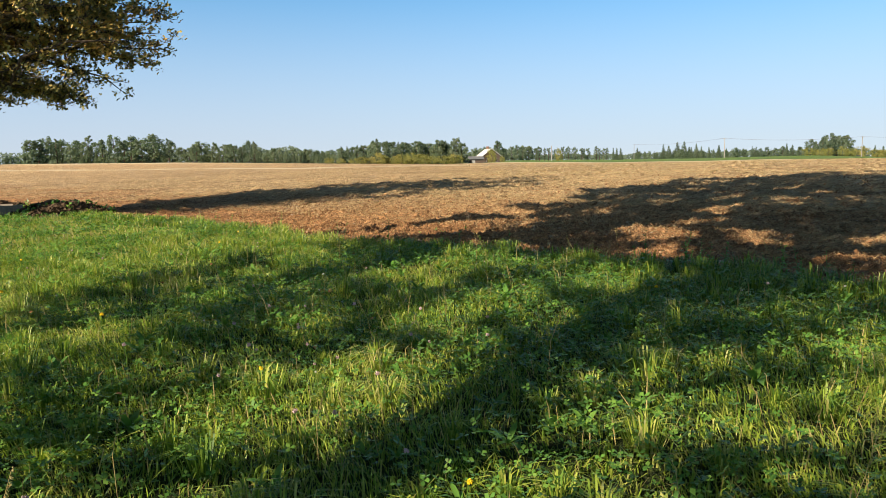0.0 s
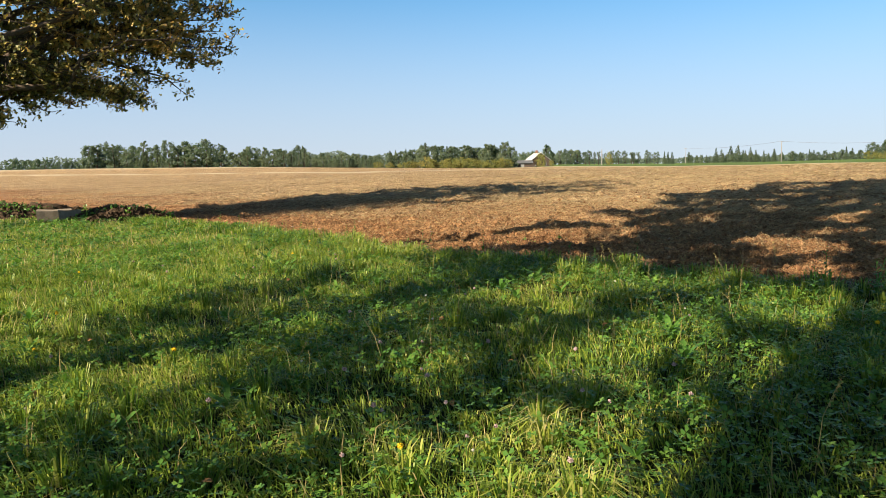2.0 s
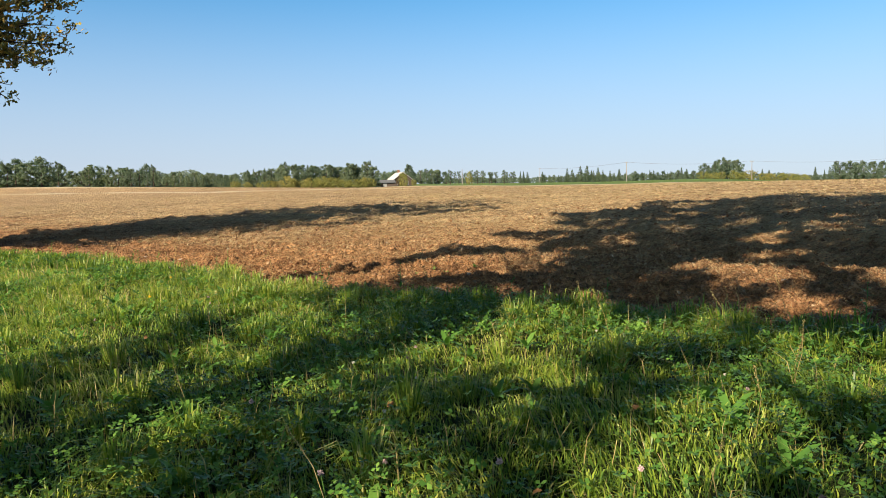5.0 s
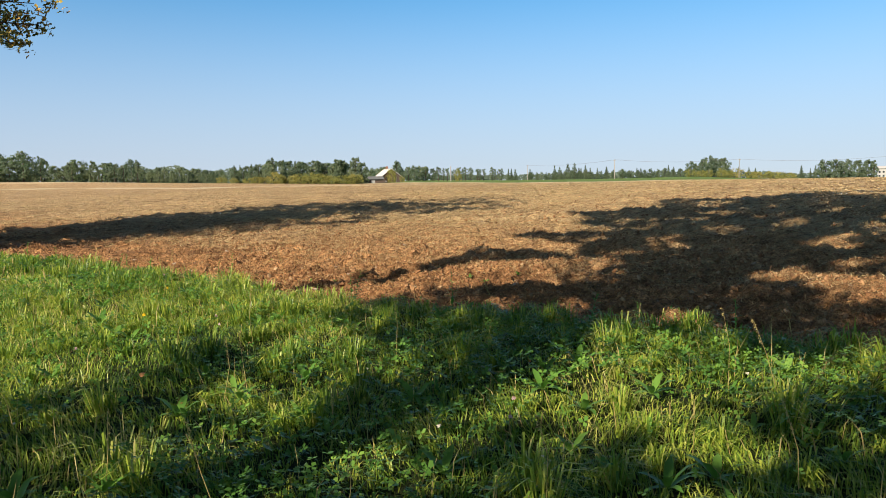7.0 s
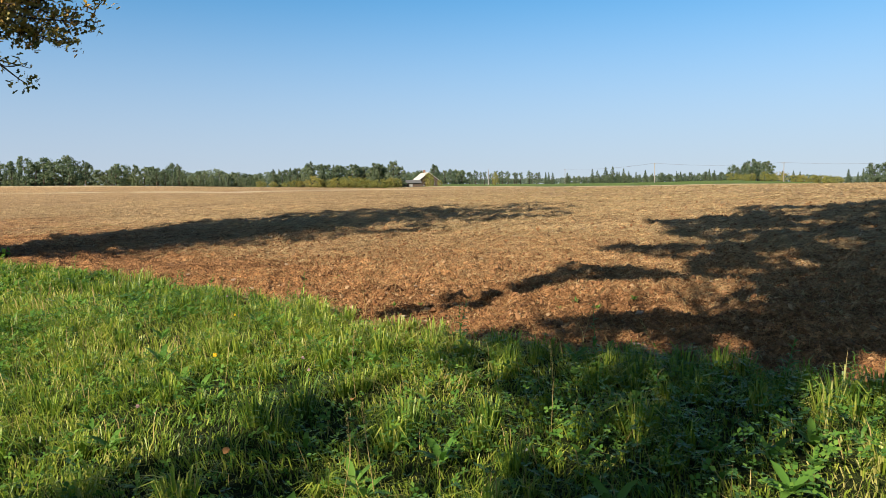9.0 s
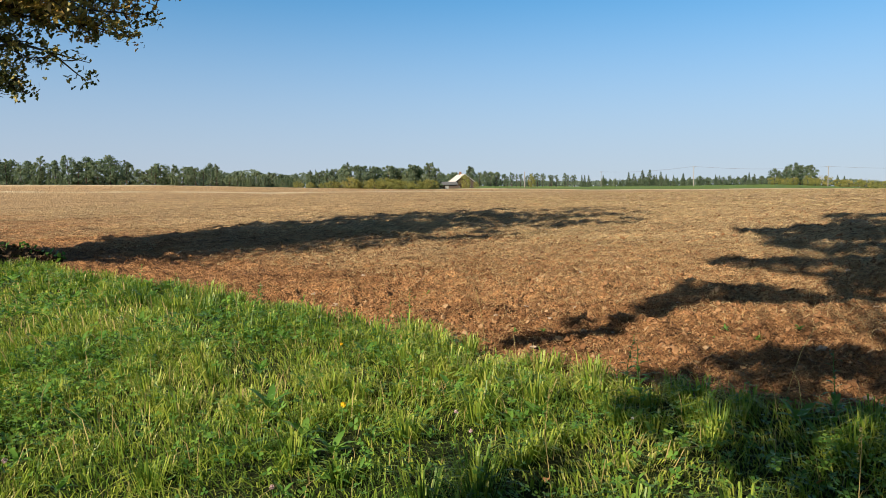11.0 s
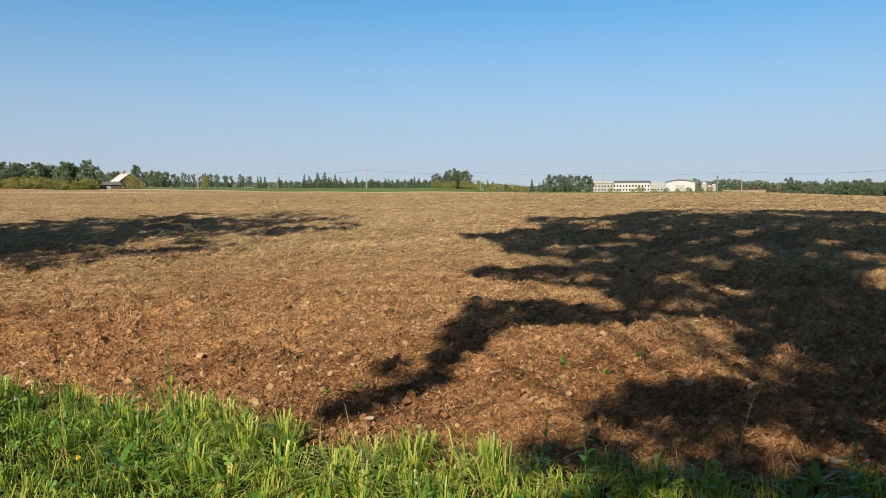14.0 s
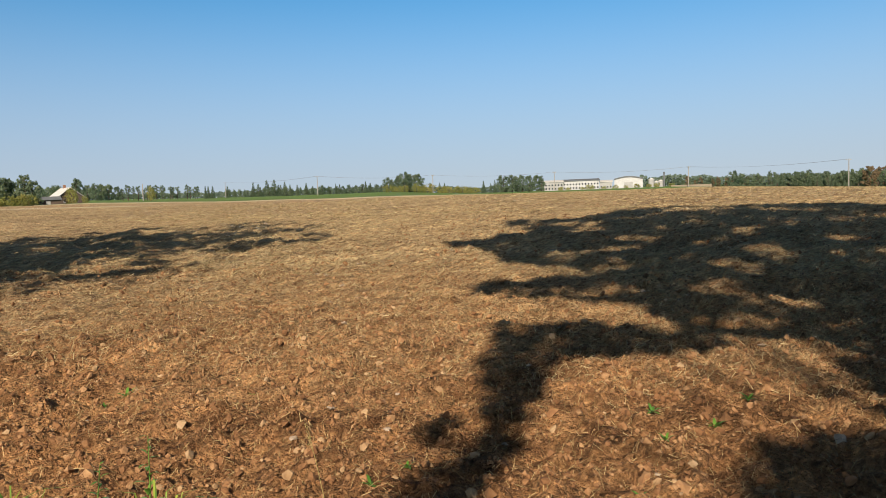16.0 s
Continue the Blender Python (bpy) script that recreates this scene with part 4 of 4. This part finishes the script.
# ---------------------------------------------------------------- rubble beside the oak
def rubble_heap(x, y, lx, ly, h, seed, turn):
    rng = np.random.default_rng(seed)
    n, k = 26, 40
    u, a = np.meshgrid(np.linspace(0, 1, n), np.arange(k) * 2 * math.pi / k, indexing="ij")
    px, py = u * np.cos(a) * lx, u * np.sin(a) * ly
    off = seed * 9.7
    pz = h * (1 - u ** 2) ** 1.2 * (0.55 + 0.9 * fractal(px + off, py + off, 0.8, seed)) + 0.28 * (fractal(px + off, py, 0.3, seed + 2, 2) - 0.5) * (u < 0.97) - 0.15 * u
    i, j = np.meshgrid(np.arange(n - 1), np.arange(k), indexing="ij")
    q = np.stack([i * k + j, (i + 1) * k + j, (i + 1) * k + (j + 1) % k, i * k + (j + 1) % k], -1).reshape(-1, 4)
    heap = tagged(new("earth_heap"), "dark heap of dug earth with weeds at the field edge", "heap", "heaps of dug earth")
    heap.matrix_basis = pose(x, y, float(ground_z(x, y)), 0, 0, turn)
    part("mound", quick_mesh("mound", np.stack([px, py, pz], -1), q, smooth=False), EARTH, heap)
    m = 520
    t, w = rng.uniform(0, 1, m) ** 0.6, rng.uniform(0, 2 * math.pi, m)
    c = np.stack([t * np.cos(w) * lx, t * np.sin(w) * ly, h * (1 - t ** 2) ** 1.2 * 0.9 + 0.05], -1)
    v, q = leaves(c, 0.16, rng)
    part("loose_soil", quick_mesh("loose_soil", v, q), EARTH, heap)
    t, w = rng.uniform(0.2, 1.05, 420), rng.uniform(0, 2 * math.pi, 420)
    c = np.stack([t * np.cos(w) * lx, t * np.sin(w) * ly, h * (1 - np.minimum(t, 1) ** 2) ** 1.2 * 0.9 + 0.03 + 0.16 * rng.random(420) ** 2], -1)
    v, q = leaves(c[fractal(c[:, 0] + off, c[:, 1], 0.7, seed + 5) > 0.47], 0.11, rng)
    tagged(part("weeds", quick_mesh("weeds", v, q), CLOVER, heap, "green weeds growing over the earth"), kind="stuff")
    return heap


rubble_heap(-9.6, 15.9, 1.15, 0.6, 0.34, 3, 35)
rubble_heap(-10.9, 16.9, 1.0, 0.6, 0.36, 4, 35)
rubble_heap(-15.4, 20.0, 2.6, 0.8, 0.42, 6, 33)
rubble_heap(-19.5, 22.6, 2.8, 0.9, 0.42, 8, 33)


def concrete_block(x, y, turn, w, d, h, lean):
    bm = one_box(-w / 2, w / 2, -d / 2, d / 2, -0.15, h)
    bmesh.ops.subdivide_edges(bm, edges=bm.edges[:], cuts=3, use_grid_fill=True)
    for v in bm.verts:
        v.co += noise.noise_vector(v.co * 2.3 + Vector((x, y, 0))) * 0.035
    b = part("concrete_block", bm, CONCRETE)
    b.matrix_basis = pose(x, y, float(ground_z(x, y)), lean, 0, turn)
    tagged(b, "weathered pale concrete block lying against dark earth", "block", "concrete blocks")


concrete_block(-13.0, 17.6, 33, 0.98, 0.5, 0.38, 4)
concrete_block(-12.15, 17.1, 30, 0.60, 0.5, 0.35, -3)

# ---------------------------------------------------------------- grass verge
def blades(n, across, along, tall, wide, rng, name, mat, label, keep_edge=0.0, lean=1.05):
    a = rng.uniform(*across, n)
    s = rng.uniform(*along, n)
    x, y = to_xy(a, s)
    d = field_amount(x, y)
    patch = np.clip(1.5 * (0.6 * fractal(x, y, 0.9, 61, 3) + 0.4 * vnoise(x, y, 0.16, 63)) - 0.25, 0.02, 1)
    keep = (d < keep_edge + 0.25 * rng.random(n) ** 2) & (rng.random(n) < 0.35 + 1.3 * patch)
    x, y, patch = x[keep], y[keep], patch[keep]
    n = len(x)
    z = ground_z(x, y) - 0.015
    h = tall * (0.45 + 1.1 * patch) * rng.uniform(0.45, 1.35, n)
    turn = rng.uniform(0, 2 * math.pi, n)
    swirl = 2 * math.pi * vnoise(x, y, 0.7, 71)
    bend = h * lean * rng.uniform(0.2, 1.6, n)
    bx, by = 0.75 * np.cos(turn) + 0.5 * np.cos(swirl), 0.75 * np.sin(turn) + 0.5 * np.sin(swirl)
    face = rng.uniform(0, 2 * math.pi, n)
    wx, wy = np.cos(face) * wide / 2, np.sin(face) * wide / 2
    w = rng.uniform(0.6, 1.4, n)
    wx, wy = wx * w, wy * w
    base = np.stack([x, y, z], -1)
    mid = base + np.stack([bx * bend * 0.35, by * bend * 0.35, h * 0.6], -1)
    tip = base + np.stack([bx * bend, by * bend, h * (1 - 0.4 * np.minimum(bend / h, 1.3))], -1)
    side = np.stack([wx, wy, wx * 0], -1)
    verts = np.stack([base - side, base + side, mid + side * 0.85, mid - side * 0.85, tip], 1).reshape(-1, 3)
    k = np.arange(n)[:, None] * 5
    me = quick_mesh(name, verts, k + np.array([0, 1, 2, 3]), k + np.array([3, 2, 4]))
    return tagged(part(name, me, mat), label, "grass", kind="stuff")


G = np.random.default_rng(77)
blades(236000, (-10.4, 5.2), (-2.9, 5.6), 0.112, 0.0070, G, "grass", GRASS, "long uncut green grass on the verge")
blades(52000, (-17, -10.4), (-2.5, 5.6), 0.11, 0.0125, G, "grass", GRASS, "long uncut green grass on the verge")
blades(32000, (-34, -17), (-3.5, 5.4), 0.13, 0.026, G, "grass", GRASS, "long uncut green grass on the verge")
blades(40000, (-34, 14), (-14, -2.9), 0.14, 0.04, G, "grass", GRASS, "long uncut green grass on the verge")
blades(18000, (5.2, 16), (-2.9, 5.4), 0.13, 0.034, G, "grass", GRASS, "long uncut green grass on the verge")
blades(5500, (-8.5, 5.0), (-2.8, 5.4), 0.22, 0.005, G, "dry_grass", DRYGRASS, "dry yellow grass blades among the green", 0.1, 0.7)
blades(5000, (-30, -8.5), (-2.8, 5.4), 0.22, 0.012, G, "dry_grass", DRYGRASS, "dry yellow grass blades among the green", 0.1, 0.7)


def tufts(n, per, across, along, tall, rng, edge):
    """Thick tussocks of long arching blades."""
    a, s = rng.uniform(*across, n), rng.uniform(*along, n)
    x, y = to_xy(a, s)
    d = field_amount(x, y)
    keep = (d < 0.1) & (d > -edge)
    x, y = x[keep], y[keep]
    size = rng.uniform(0.6, 1.3, len(x))
    x, y, size = np.repeat(x, per), np.repeat(y, per), np.repeat(size, per)
    n = len(x)
    turn, out = rng.uniform(0, 2 * math.pi, n), rng.random(n) ** 0.7
    bx, by = np.cos(turn), np.sin(turn)
    x, y = x + bx * out * 0.07 * size, y + by * out * 0.07 * size
    h = tall * size * rng.uniform(0.5, 1.2, n)
    base = np.stack([x, y, ground_z(x, y) - 0.015], -1)
    r = h * (0.15 + 0.6 * out)
    mid = base + np.stack([bx * r * 0.45, by * r * 0.45, h * 0.72], -1)
    tip = base + np.stack([bx * r * 1.25, by * r * 1.25, h * (0.95 - 0.45 * out)], -1)
    w = rng.uniform(0.0028, 0.0055, n)
    side = np.stack([-by * w, bx * w, w * 0], -1)
    verts = np.stack([base - side, base + side, mid + side, mid - side, tip], 1).reshape(-1, 3)
    k = np.arange(n)[:, None] * 5
    me = quick_mesh("grass_tussocks", verts, k + np.array([0, 1, 2, 3]), k + np.array([3, 2, 4]))
    tagged(part("grass_tussocks", me, GRASS), "thick green tussocks of long arching grass", "grass", kind="stuff")


tufts(420, 75, (-9, 4.8), (-2.6, 5.2), 0.20, G, 9)
tufts(900, 50, (-25, 5.0), (4.0, 5.6), 0.22, G, 0.7)


def clover(n, across, along, rng, size, mat=CLOVER):
    a, s = rng.uniform(*across, n), rng.uniform(*along, n)
    x, y = to_xy(a, s)
    keep = (field_amount(x, y) < -0.1) & (fractal(x, y, 1.5, 88, 2) + 0.16 * rng.normal(size=n) > 0.48)
    x, y = x[keep], y[keep]
    n = len(x)
    z = ground_z(x, y) + rng.uniform(0.05, 0.17, n)
    c = np.stack([x, y, z], -1)
    verts, faces = [], []
    spin = rng.uniform(0, 2 * math.pi, n)
    tilt = rng.normal(size=(n, 2)) * 0.35
    L = size * rng.uniform(0.6, 1.4, n)
    for k in range(3):
        t = spin + k * 2 * math.pi / 3
        def at(r, w):
            px, py = L * (r * np.cos(t) - w * np.sin(t)), L * (r * np.sin(t) + w * np.cos(t))
            return c + np.stack([px, py, px * tilt[:, 0] + py * tilt[:, 1] + 0.15 * L * r], -1)
        verts.append(np.stack([at(0, 0), at(0.62, -0.42), at(1.05, 0), at(0.62, 0.42)], 1))
    verts = np.stack(verts, 1).reshape(-1, 3)
    me = quick_mesh("clover", verts, np.arange(len(verts)).reshape(-1, 4))
    tagged(part("clover", me, mat), "low green clover leaves between the grass", "clover", kind="stuff")


clover(66000, (-9, 5.0), (-2.8, 4.9), G, 0.023)
clover(12000, (-22, -9), (-2.6, 4.8), G, 0.045)


def leaf_blade(length, width, up):
    """One arching, folded leaf of a broad-leaved weed, growing along x."""
    verts, quads = [], []
    for k, t in enumerate((0.0, 0.3, 0.65, 1.0)):
        r, z = length * t * 0.85, length * (up * t - 0.5 * t * t)
        w = width * (0.25, 1.0, 0.85, 0.08)[k]
        verts += [(r, -w, z + 0.25 * w), (r, 0, z), (r, w, z + 0.25 * w)]
    for i in range(3):
        quads += [(3 * i, 3 * i + 1, 3 * i + 4, 3 * i + 3), (3 * i + 1, 3 * i + 2, 3 * i + 5, 3 * i + 4)]
    return quick_mesh("leaf", verts, quads, smooth=True)


def weed(count, length, width, seed):
    rng = np.random.default_rng(seed)
    thing = tagged(new("broadleaf_weed"), "low broad-leaved green weed in the grass", "weed", "weeds in the verge")
    shapes = [leaf_blade(length, width, up) for up in (0.6, 1.1)]
    for m in shapes:
        m.materials.append(CLOVER)
    for k in range(count):
        leaf = part("leaf", shapes[k % 2], None, thing)
        leaf.matrix_basis = pose(0, 0, 0.01, 0, 0, 360 * k / count + rng.uniform(-22, 22)) @ Matrix.Scale(rng.uniform(0.7, 1.15), 4)
    return thing


WEEDS = [weed(6 + k, 0.10 + 0.02 * k, 0.013 + 0.003 * k, 200 + k) for k in range(3)]
made = 0
while made < 330:
    x, y = to_xy(G.uniform(-10, 4.5), G.uniform(-2.6, 5.0))
    if field_amount(x, y) > 0.0:
        continue
    m = pose(x, y, float(ground_z(x, y)) + 0.03, G.uniform(-12, 12), G.uniform(-12, 12), G.uniform(0, 360))
    if made < 3:
        WEEDS[made].matrix_basis = m
    else:
        copy_thing(WEEDS[made % 3], m).scale = (G.uniform(0.7, 1.3),) * 3
    made += 1


def flower(name, seed, stem_h, head_r, mat, label, category, group):
    rng = np.random.default_rng(seed)
    f = tagged(new(name), label, category, group)
    part("stem", join_tubes([tube([(0, 0, -0.02), (0.01, 0.0, stem_h * 0.5), (0.025, 0.01, stem_h)], [0.0025, 0.002, 0.0018], 5)]), CLOVER, f)
    v, q = leaves(np.array([0.025, 0.01, stem_h]) + in_ball(rng, 60) * head_r * (1, 1, 0.85), head_r * 0.8, rng)
    part("head", quick_mesh("head", v, q), mat, f)
    return f


FLOWERS = [flower("red_clover", 1, 0.15, 0.0105, PETAL_PINK, "pink clover flower fading to brown in the grass", "flower", "clover flowers"),
           flower("white_clover", 2, 0.17, 0.010, PETAL_WHITE, "pale white clover flower standing in the grass", "flower", "clover flowers"),
           flower("yellow_flower", 3, 0.16, 0.012, PETAL_YELLOW, "small yellow flower standing in the grass", "flower", "yellow flowers")]
first = {}
for k in range(74):
    if k < 20:
        a, s = 1.0 + G.normal() * 0.8, 1.1 + G.normal() * 0.7
    else:
        a, s = G.uniform(-8, 4), G.uniform(-2, 4.8)
    kind = (0, 0, 1, 1, 2)[k % 5] if k >= 20 else 0
    x, y = to_xy(a, s)
    m = pose(x, y, float(ground_z(x, y)), G.uniform(-10, 10), G.uniform(-10, 10), G.uniform(0, 360)) @ Matrix.Scale(G.uniform(0.8, 1.25), 4)
    if kind in first:
        copy_thing(FLOWERS[kind], m)
    else:
        FLOWERS[kind].matrix_basis, first[kind] = m, True


def seed_stalk(seed, high):
    """A dry flowering grass stalk with a feathery head."""
    rng = np.random.default_rng(seed)
    s = tagged(new("seed_stalk"), "dry pale grass stalk with a feathery seed head", "grass stalk", "dry seed stalks")
    part("stem", join_tubes([tube([(0, 0, -0.02), (0.01, 0, high * 0.6), (0.06, 0.02, high)], [0.0022, 0.0018, 0.001], 4)]), DRYGRASS, s)
    t = rng.uniform(0, 1, 40)
    c = np.stack([0.03 + 0.04 * t, 0.02 * t, high * (0.72 + 0.3 * t)], -1) + rng.normal(size=(40, 3)) * 0.004
    v, q = leaves(c, 0.009, rng)
    part("seed_head", quick_mesh("seed_head", v, q), DRYGRASS, s)
    return s


STALKS = [seed_stalk(300 + k, 0.38 + 0.07 * k) for k in range(3)]
for k in range(64):
    x, y = to_xy(G.uniform(-9, 4.8), G.uniform(-2.6, 5.3))
    m = pose(x, y, float(ground_z(x, y)), G.uniform(-16, 16), G.uniform(-16, 16), G.uniform(0, 360))
    if k < 3:
        STALKS[k].matrix_basis = m
    else:
        copy_thing(STALKS[k % 3], m)

LEAF = leaf_blade(0.06, 0.018, 0.35)
LEAF.materials.append(FALLEN)
for k in range(26):
    x, y = to_xy(G.uniform(-5, 4.6), G.uniform(-2.4, 4.6))
    lf = new("fallen_leaf", LEAF)
    lf.matrix_basis = pose(x, y, float(ground_z(x, y)) + 0.10, G.uniform(-35, 35), G.uniform(-35, 35), G.uniform(0, 360))
    tagged(lf, "dry brown fallen leaf caught in the grass", "leaf", "fallen leaves")


# ---------------------------------------------------------------- clods, stones and straw on the tilled field
ICO = bmesh.new()
bmesh.ops.create_icosphere(ICO, subdivisions=1, radius=1.0)
OCT_V = np.array([(1, 0, 0), (-1, 0, 0), (0, 1, 0), (0, -1, 0), (0, 0, 1), (0, 0, -1)], float)
OCT_F = np.array([(0, 2, 4), (2, 1, 4), (1, 3, 4), (3, 0, 4), (2, 0, 5), (1, 2, 5), (3, 1, 5), (0, 3, 5)])
ICO.verts.ensure_lookup_table()
CRUMB_V = np.array([v.co for v in ICO.verts])
CRUMB_F = np.array([[v.index for v in f.verts] for f in ICO.faces])
ICO.free()


def clods(n, across, along, size, rng, mat, V=CRUMB_V, F=CRUMB_F):
    a, s = rng.uniform(*across, n), EDGE - 0.2 + (along[1] - EDGE) * rng.random(n) ** 1.25
    x, y = to_xy(a, s)
    keep = (field_amount(x, y) > 0.0) & (rng.random(n) < 0.25 + 1.2 * fractal(x, y, 1.3, 93, 2))
    x, y = x[keep], y[keep]
    n = len(x)
    r = size * (0.45 + rng.pareto(3.0, n).clip(0, 1.6))
    shape = V[None] * rng.uniform(0.8, 1.2, (n, len(V), 1)) * rng.uniform(0.8, 1.25, (n, 1, 3)) * (1, 1, 0.85) + rng.normal(size=(n, len(V), 3)) * 0.1
    spin = rng.uniform(0, 2 * math.pi, n)
    c, d = np.cos(spin)[:, None], np.sin(spin)[:, None]
    vx, vy = shape[..., 0] * c - shape[..., 1] * d, shape[..., 0] * d + shape[..., 1] * c
    v = np.stack([vx, vy, shape[..., 2]], -1) * r[:, None, None]
    tip = rng.normal(size=(n, 2)) * 0.25
    v[..., 2] += v[..., 0] * tip[:, :1] + v[..., 1] * tip[:, 1:]
    v += np.stack([x, y, ground_z(x, y) + r * 0.2], -1)[:, None]
    f = F[None] + (np.arange(n) * len(V))[:, None, None]
    tagged(part("soil_clods", quick_mesh("soil_clods", v, None, f), mat), "loose reddish-brown clods of tilled soil", "clods", kind="stuff")


clods(15000, (-10.5, 0.5), (5, 10.5), 0.0135, G, CLOD)
clods(9000, (-22, -10.5), (5, 14), 0.015, G, CLOD, OCT_V, OCT_F)
clods(56000, (-11, 1.5), (5, 13), 0.0075, G, CLOD, OCT_V, OCT_F)
clods(1800, (-10, 0.5), (5, 12), 0.0145, G, CRUST)
clods(90, (-14, 3), (5, 6.2), 0.026, G, CLOD)
clods(9000, (-12, 6), (5, 26), 0.02, G, CLOD, OCT_V, OCT_F)


def straw(n, across, along, length, wide, rng, mat=STRAW):
    a = rng.uniform(*across, n)
    s = along[0] + (along[1] - along[0]) * rng.random(n) ** 1.1
    x, y = to_xy(a, s)
    d = field_amount(x, y)
    keep = (d > -0.15) & (rng.random(n) < 0.25 + 1.1 * fractal(x, y, 1.8, 97, 2))
    x, y = x[keep], y[keep]
    n = len(x)
    turn = rng.vonmises(0.9, 0.6, n)
    L = length * rng.uniform(0.35, 1.3, n)
    dx, dy = np.cos(turn) * L / 2, np.sin(turn) * L / 2
    z0, z1 = ground_z(x - dx, y - dy) + rng.uniform(0.004, 0.035, n), ground_z(x + dx, y + dy) + rng.uniform(0.004, 0.04, n)
    w = wide * rng.uniform(0.6, 1.3, n)
    ox, oy, lift = -np.sin(turn) * w / 2, np.cos(turn) * w / 2, w * rng.uniform(-0.5, 0.5, n)
    p = lambda e, o: np.stack([x + e * dx + o * ox, y + e * dy + o * oy, np.where(e > 0, z1, z0) + o * lift], -1)
    v = np.stack([p(-1, -1), p(-1, 1), p(1, 1), p(1, -1)], 1).reshape(-1, 3)
    tagged(part("straw", quick_mesh("straw", v, np.arange(4 * n).reshape(n, 4)), mat), "pale loose straw scattered over the tilled soil", "straw", kind="stuff")


straw(70000, (-12, 3), (5.0, 14), 0.045, 0.0022, G)
straw(46000, (-16, 4), (7.5, 15), 0.06, 0.0032, G, PALE_STRAW)
straw(100000, (-22, 8), (12.5, 30), 0.075, 0.0055, G, PALE_STRAW)
straw(36000, (-27, -12), (7, 34), 0.075, 0.006, G, PALE_STRAW)
straw(30000, (-56, -26), (7, 56), 0.11, 0.011, G, PALE_STRAW)
straw(44000, (-30, 16), (28, 75), 0.16, 0.016, G, PALE_STRAW)

# weeds that have sprung up on the field's edge
for k in range(16):
    x, y = to_xy(G.uniform(-9, 3), EDGE + G.uniform(0.35, 2.6))
    copy_thing(WEEDS[k % 3], pose(x, y, float(ground_z(x, y)), G.uniform(-12, 12), G.uniform(-12, 12), G.uniform(0, 360))).scale = (G.uniform(0.35, 0.7),) * 3


def tall_weed(seed, high):
    rng = np.random.default_rng(seed)
    thing = tagged(new("tall_weed"), "tall leafy green weed standing at the field edge", "weed", "tall weeds at the edge")
    part("stem", join_tubes([tube([(0, 0, -0.03), (0.01, 0.01, high * 0.5), (0.03, 0.0, high)], [0.004, 0.003, 0.0015], 5)]), CLOVER, thing)
    shape = leaf_blade(0.11, 0.014, 0.55)
    shape.materials.append(CLOVER)
    for k in range(16):
        t = 0.12 + 0.88 * k / 15
        leaf = part("leaf", shape, None, thing)
        leaf.matrix_basis = pose(0.03 * t * t, 0, high * t, 0, rng.uniform(-25, 10), k * 137.5) @ Matrix.Scale(1.25 - 0.8 * t, 4)
    return thing


TALL = [tall_weed(400 + k, 0.34 + 0.06 * k) for k in range(3)]
for k in range(46):
    a = G.uniform(-12, 4.6) if k % 2 else G.uniform(1.2, 4.6)
    x, y = to_xy(a, EDGE - G.uniform(-0.1, 0.55))
    m = pose(x, y, float(ground_z(x, y)), G.uniform(-10, 10), G.uniform(-10, 10), G.uniform(0, 360))
    if k < 3:
        TALL[k].matrix_basis = m
    else:
        copy_thing(TALL[k % 3], m).scale = (G.uniform(0.7, 1.15),) * 3

STONES = []
for k in range(5):
    bm = bmesh.new()
    bmesh.ops.create_icosphere(bm, subdivisions=2, radius=1.0)
    for v in bm.verts:
        v.co *= 1 + 0.8 * noise.noise(v.co * 1.3 + Vector((k * 7.1, 0, 0)))
        v.co.z *= 0.42
    me = bpy.data.meshes.new("stone")
    bm.to_mesh(me)
    bm.free()
    me.materials.append(STONE)
    STONES.append(me)
for k in range(150):
    a, s = G.uniform(-12, 4.5), EDGE + 0.25 + 9.5 * G.random() ** 1.3
    x, y = to_xy(a, s)
    r = 0.014 + 0.026 * G.random() ** 2.0
    st = new("stone", STONES[k % 5])
    st.matrix_basis = pose(x, y, float(ground_z(x, y)) + r * 0.35, G.uniform(-20, 20), G.uniform(-20, 20), G.uniform(0, 360)) @ Matrix.Scale(r, 4)
    tagged(st, "pale rounded stone on the tilled soil", "stone", "stones on the field")
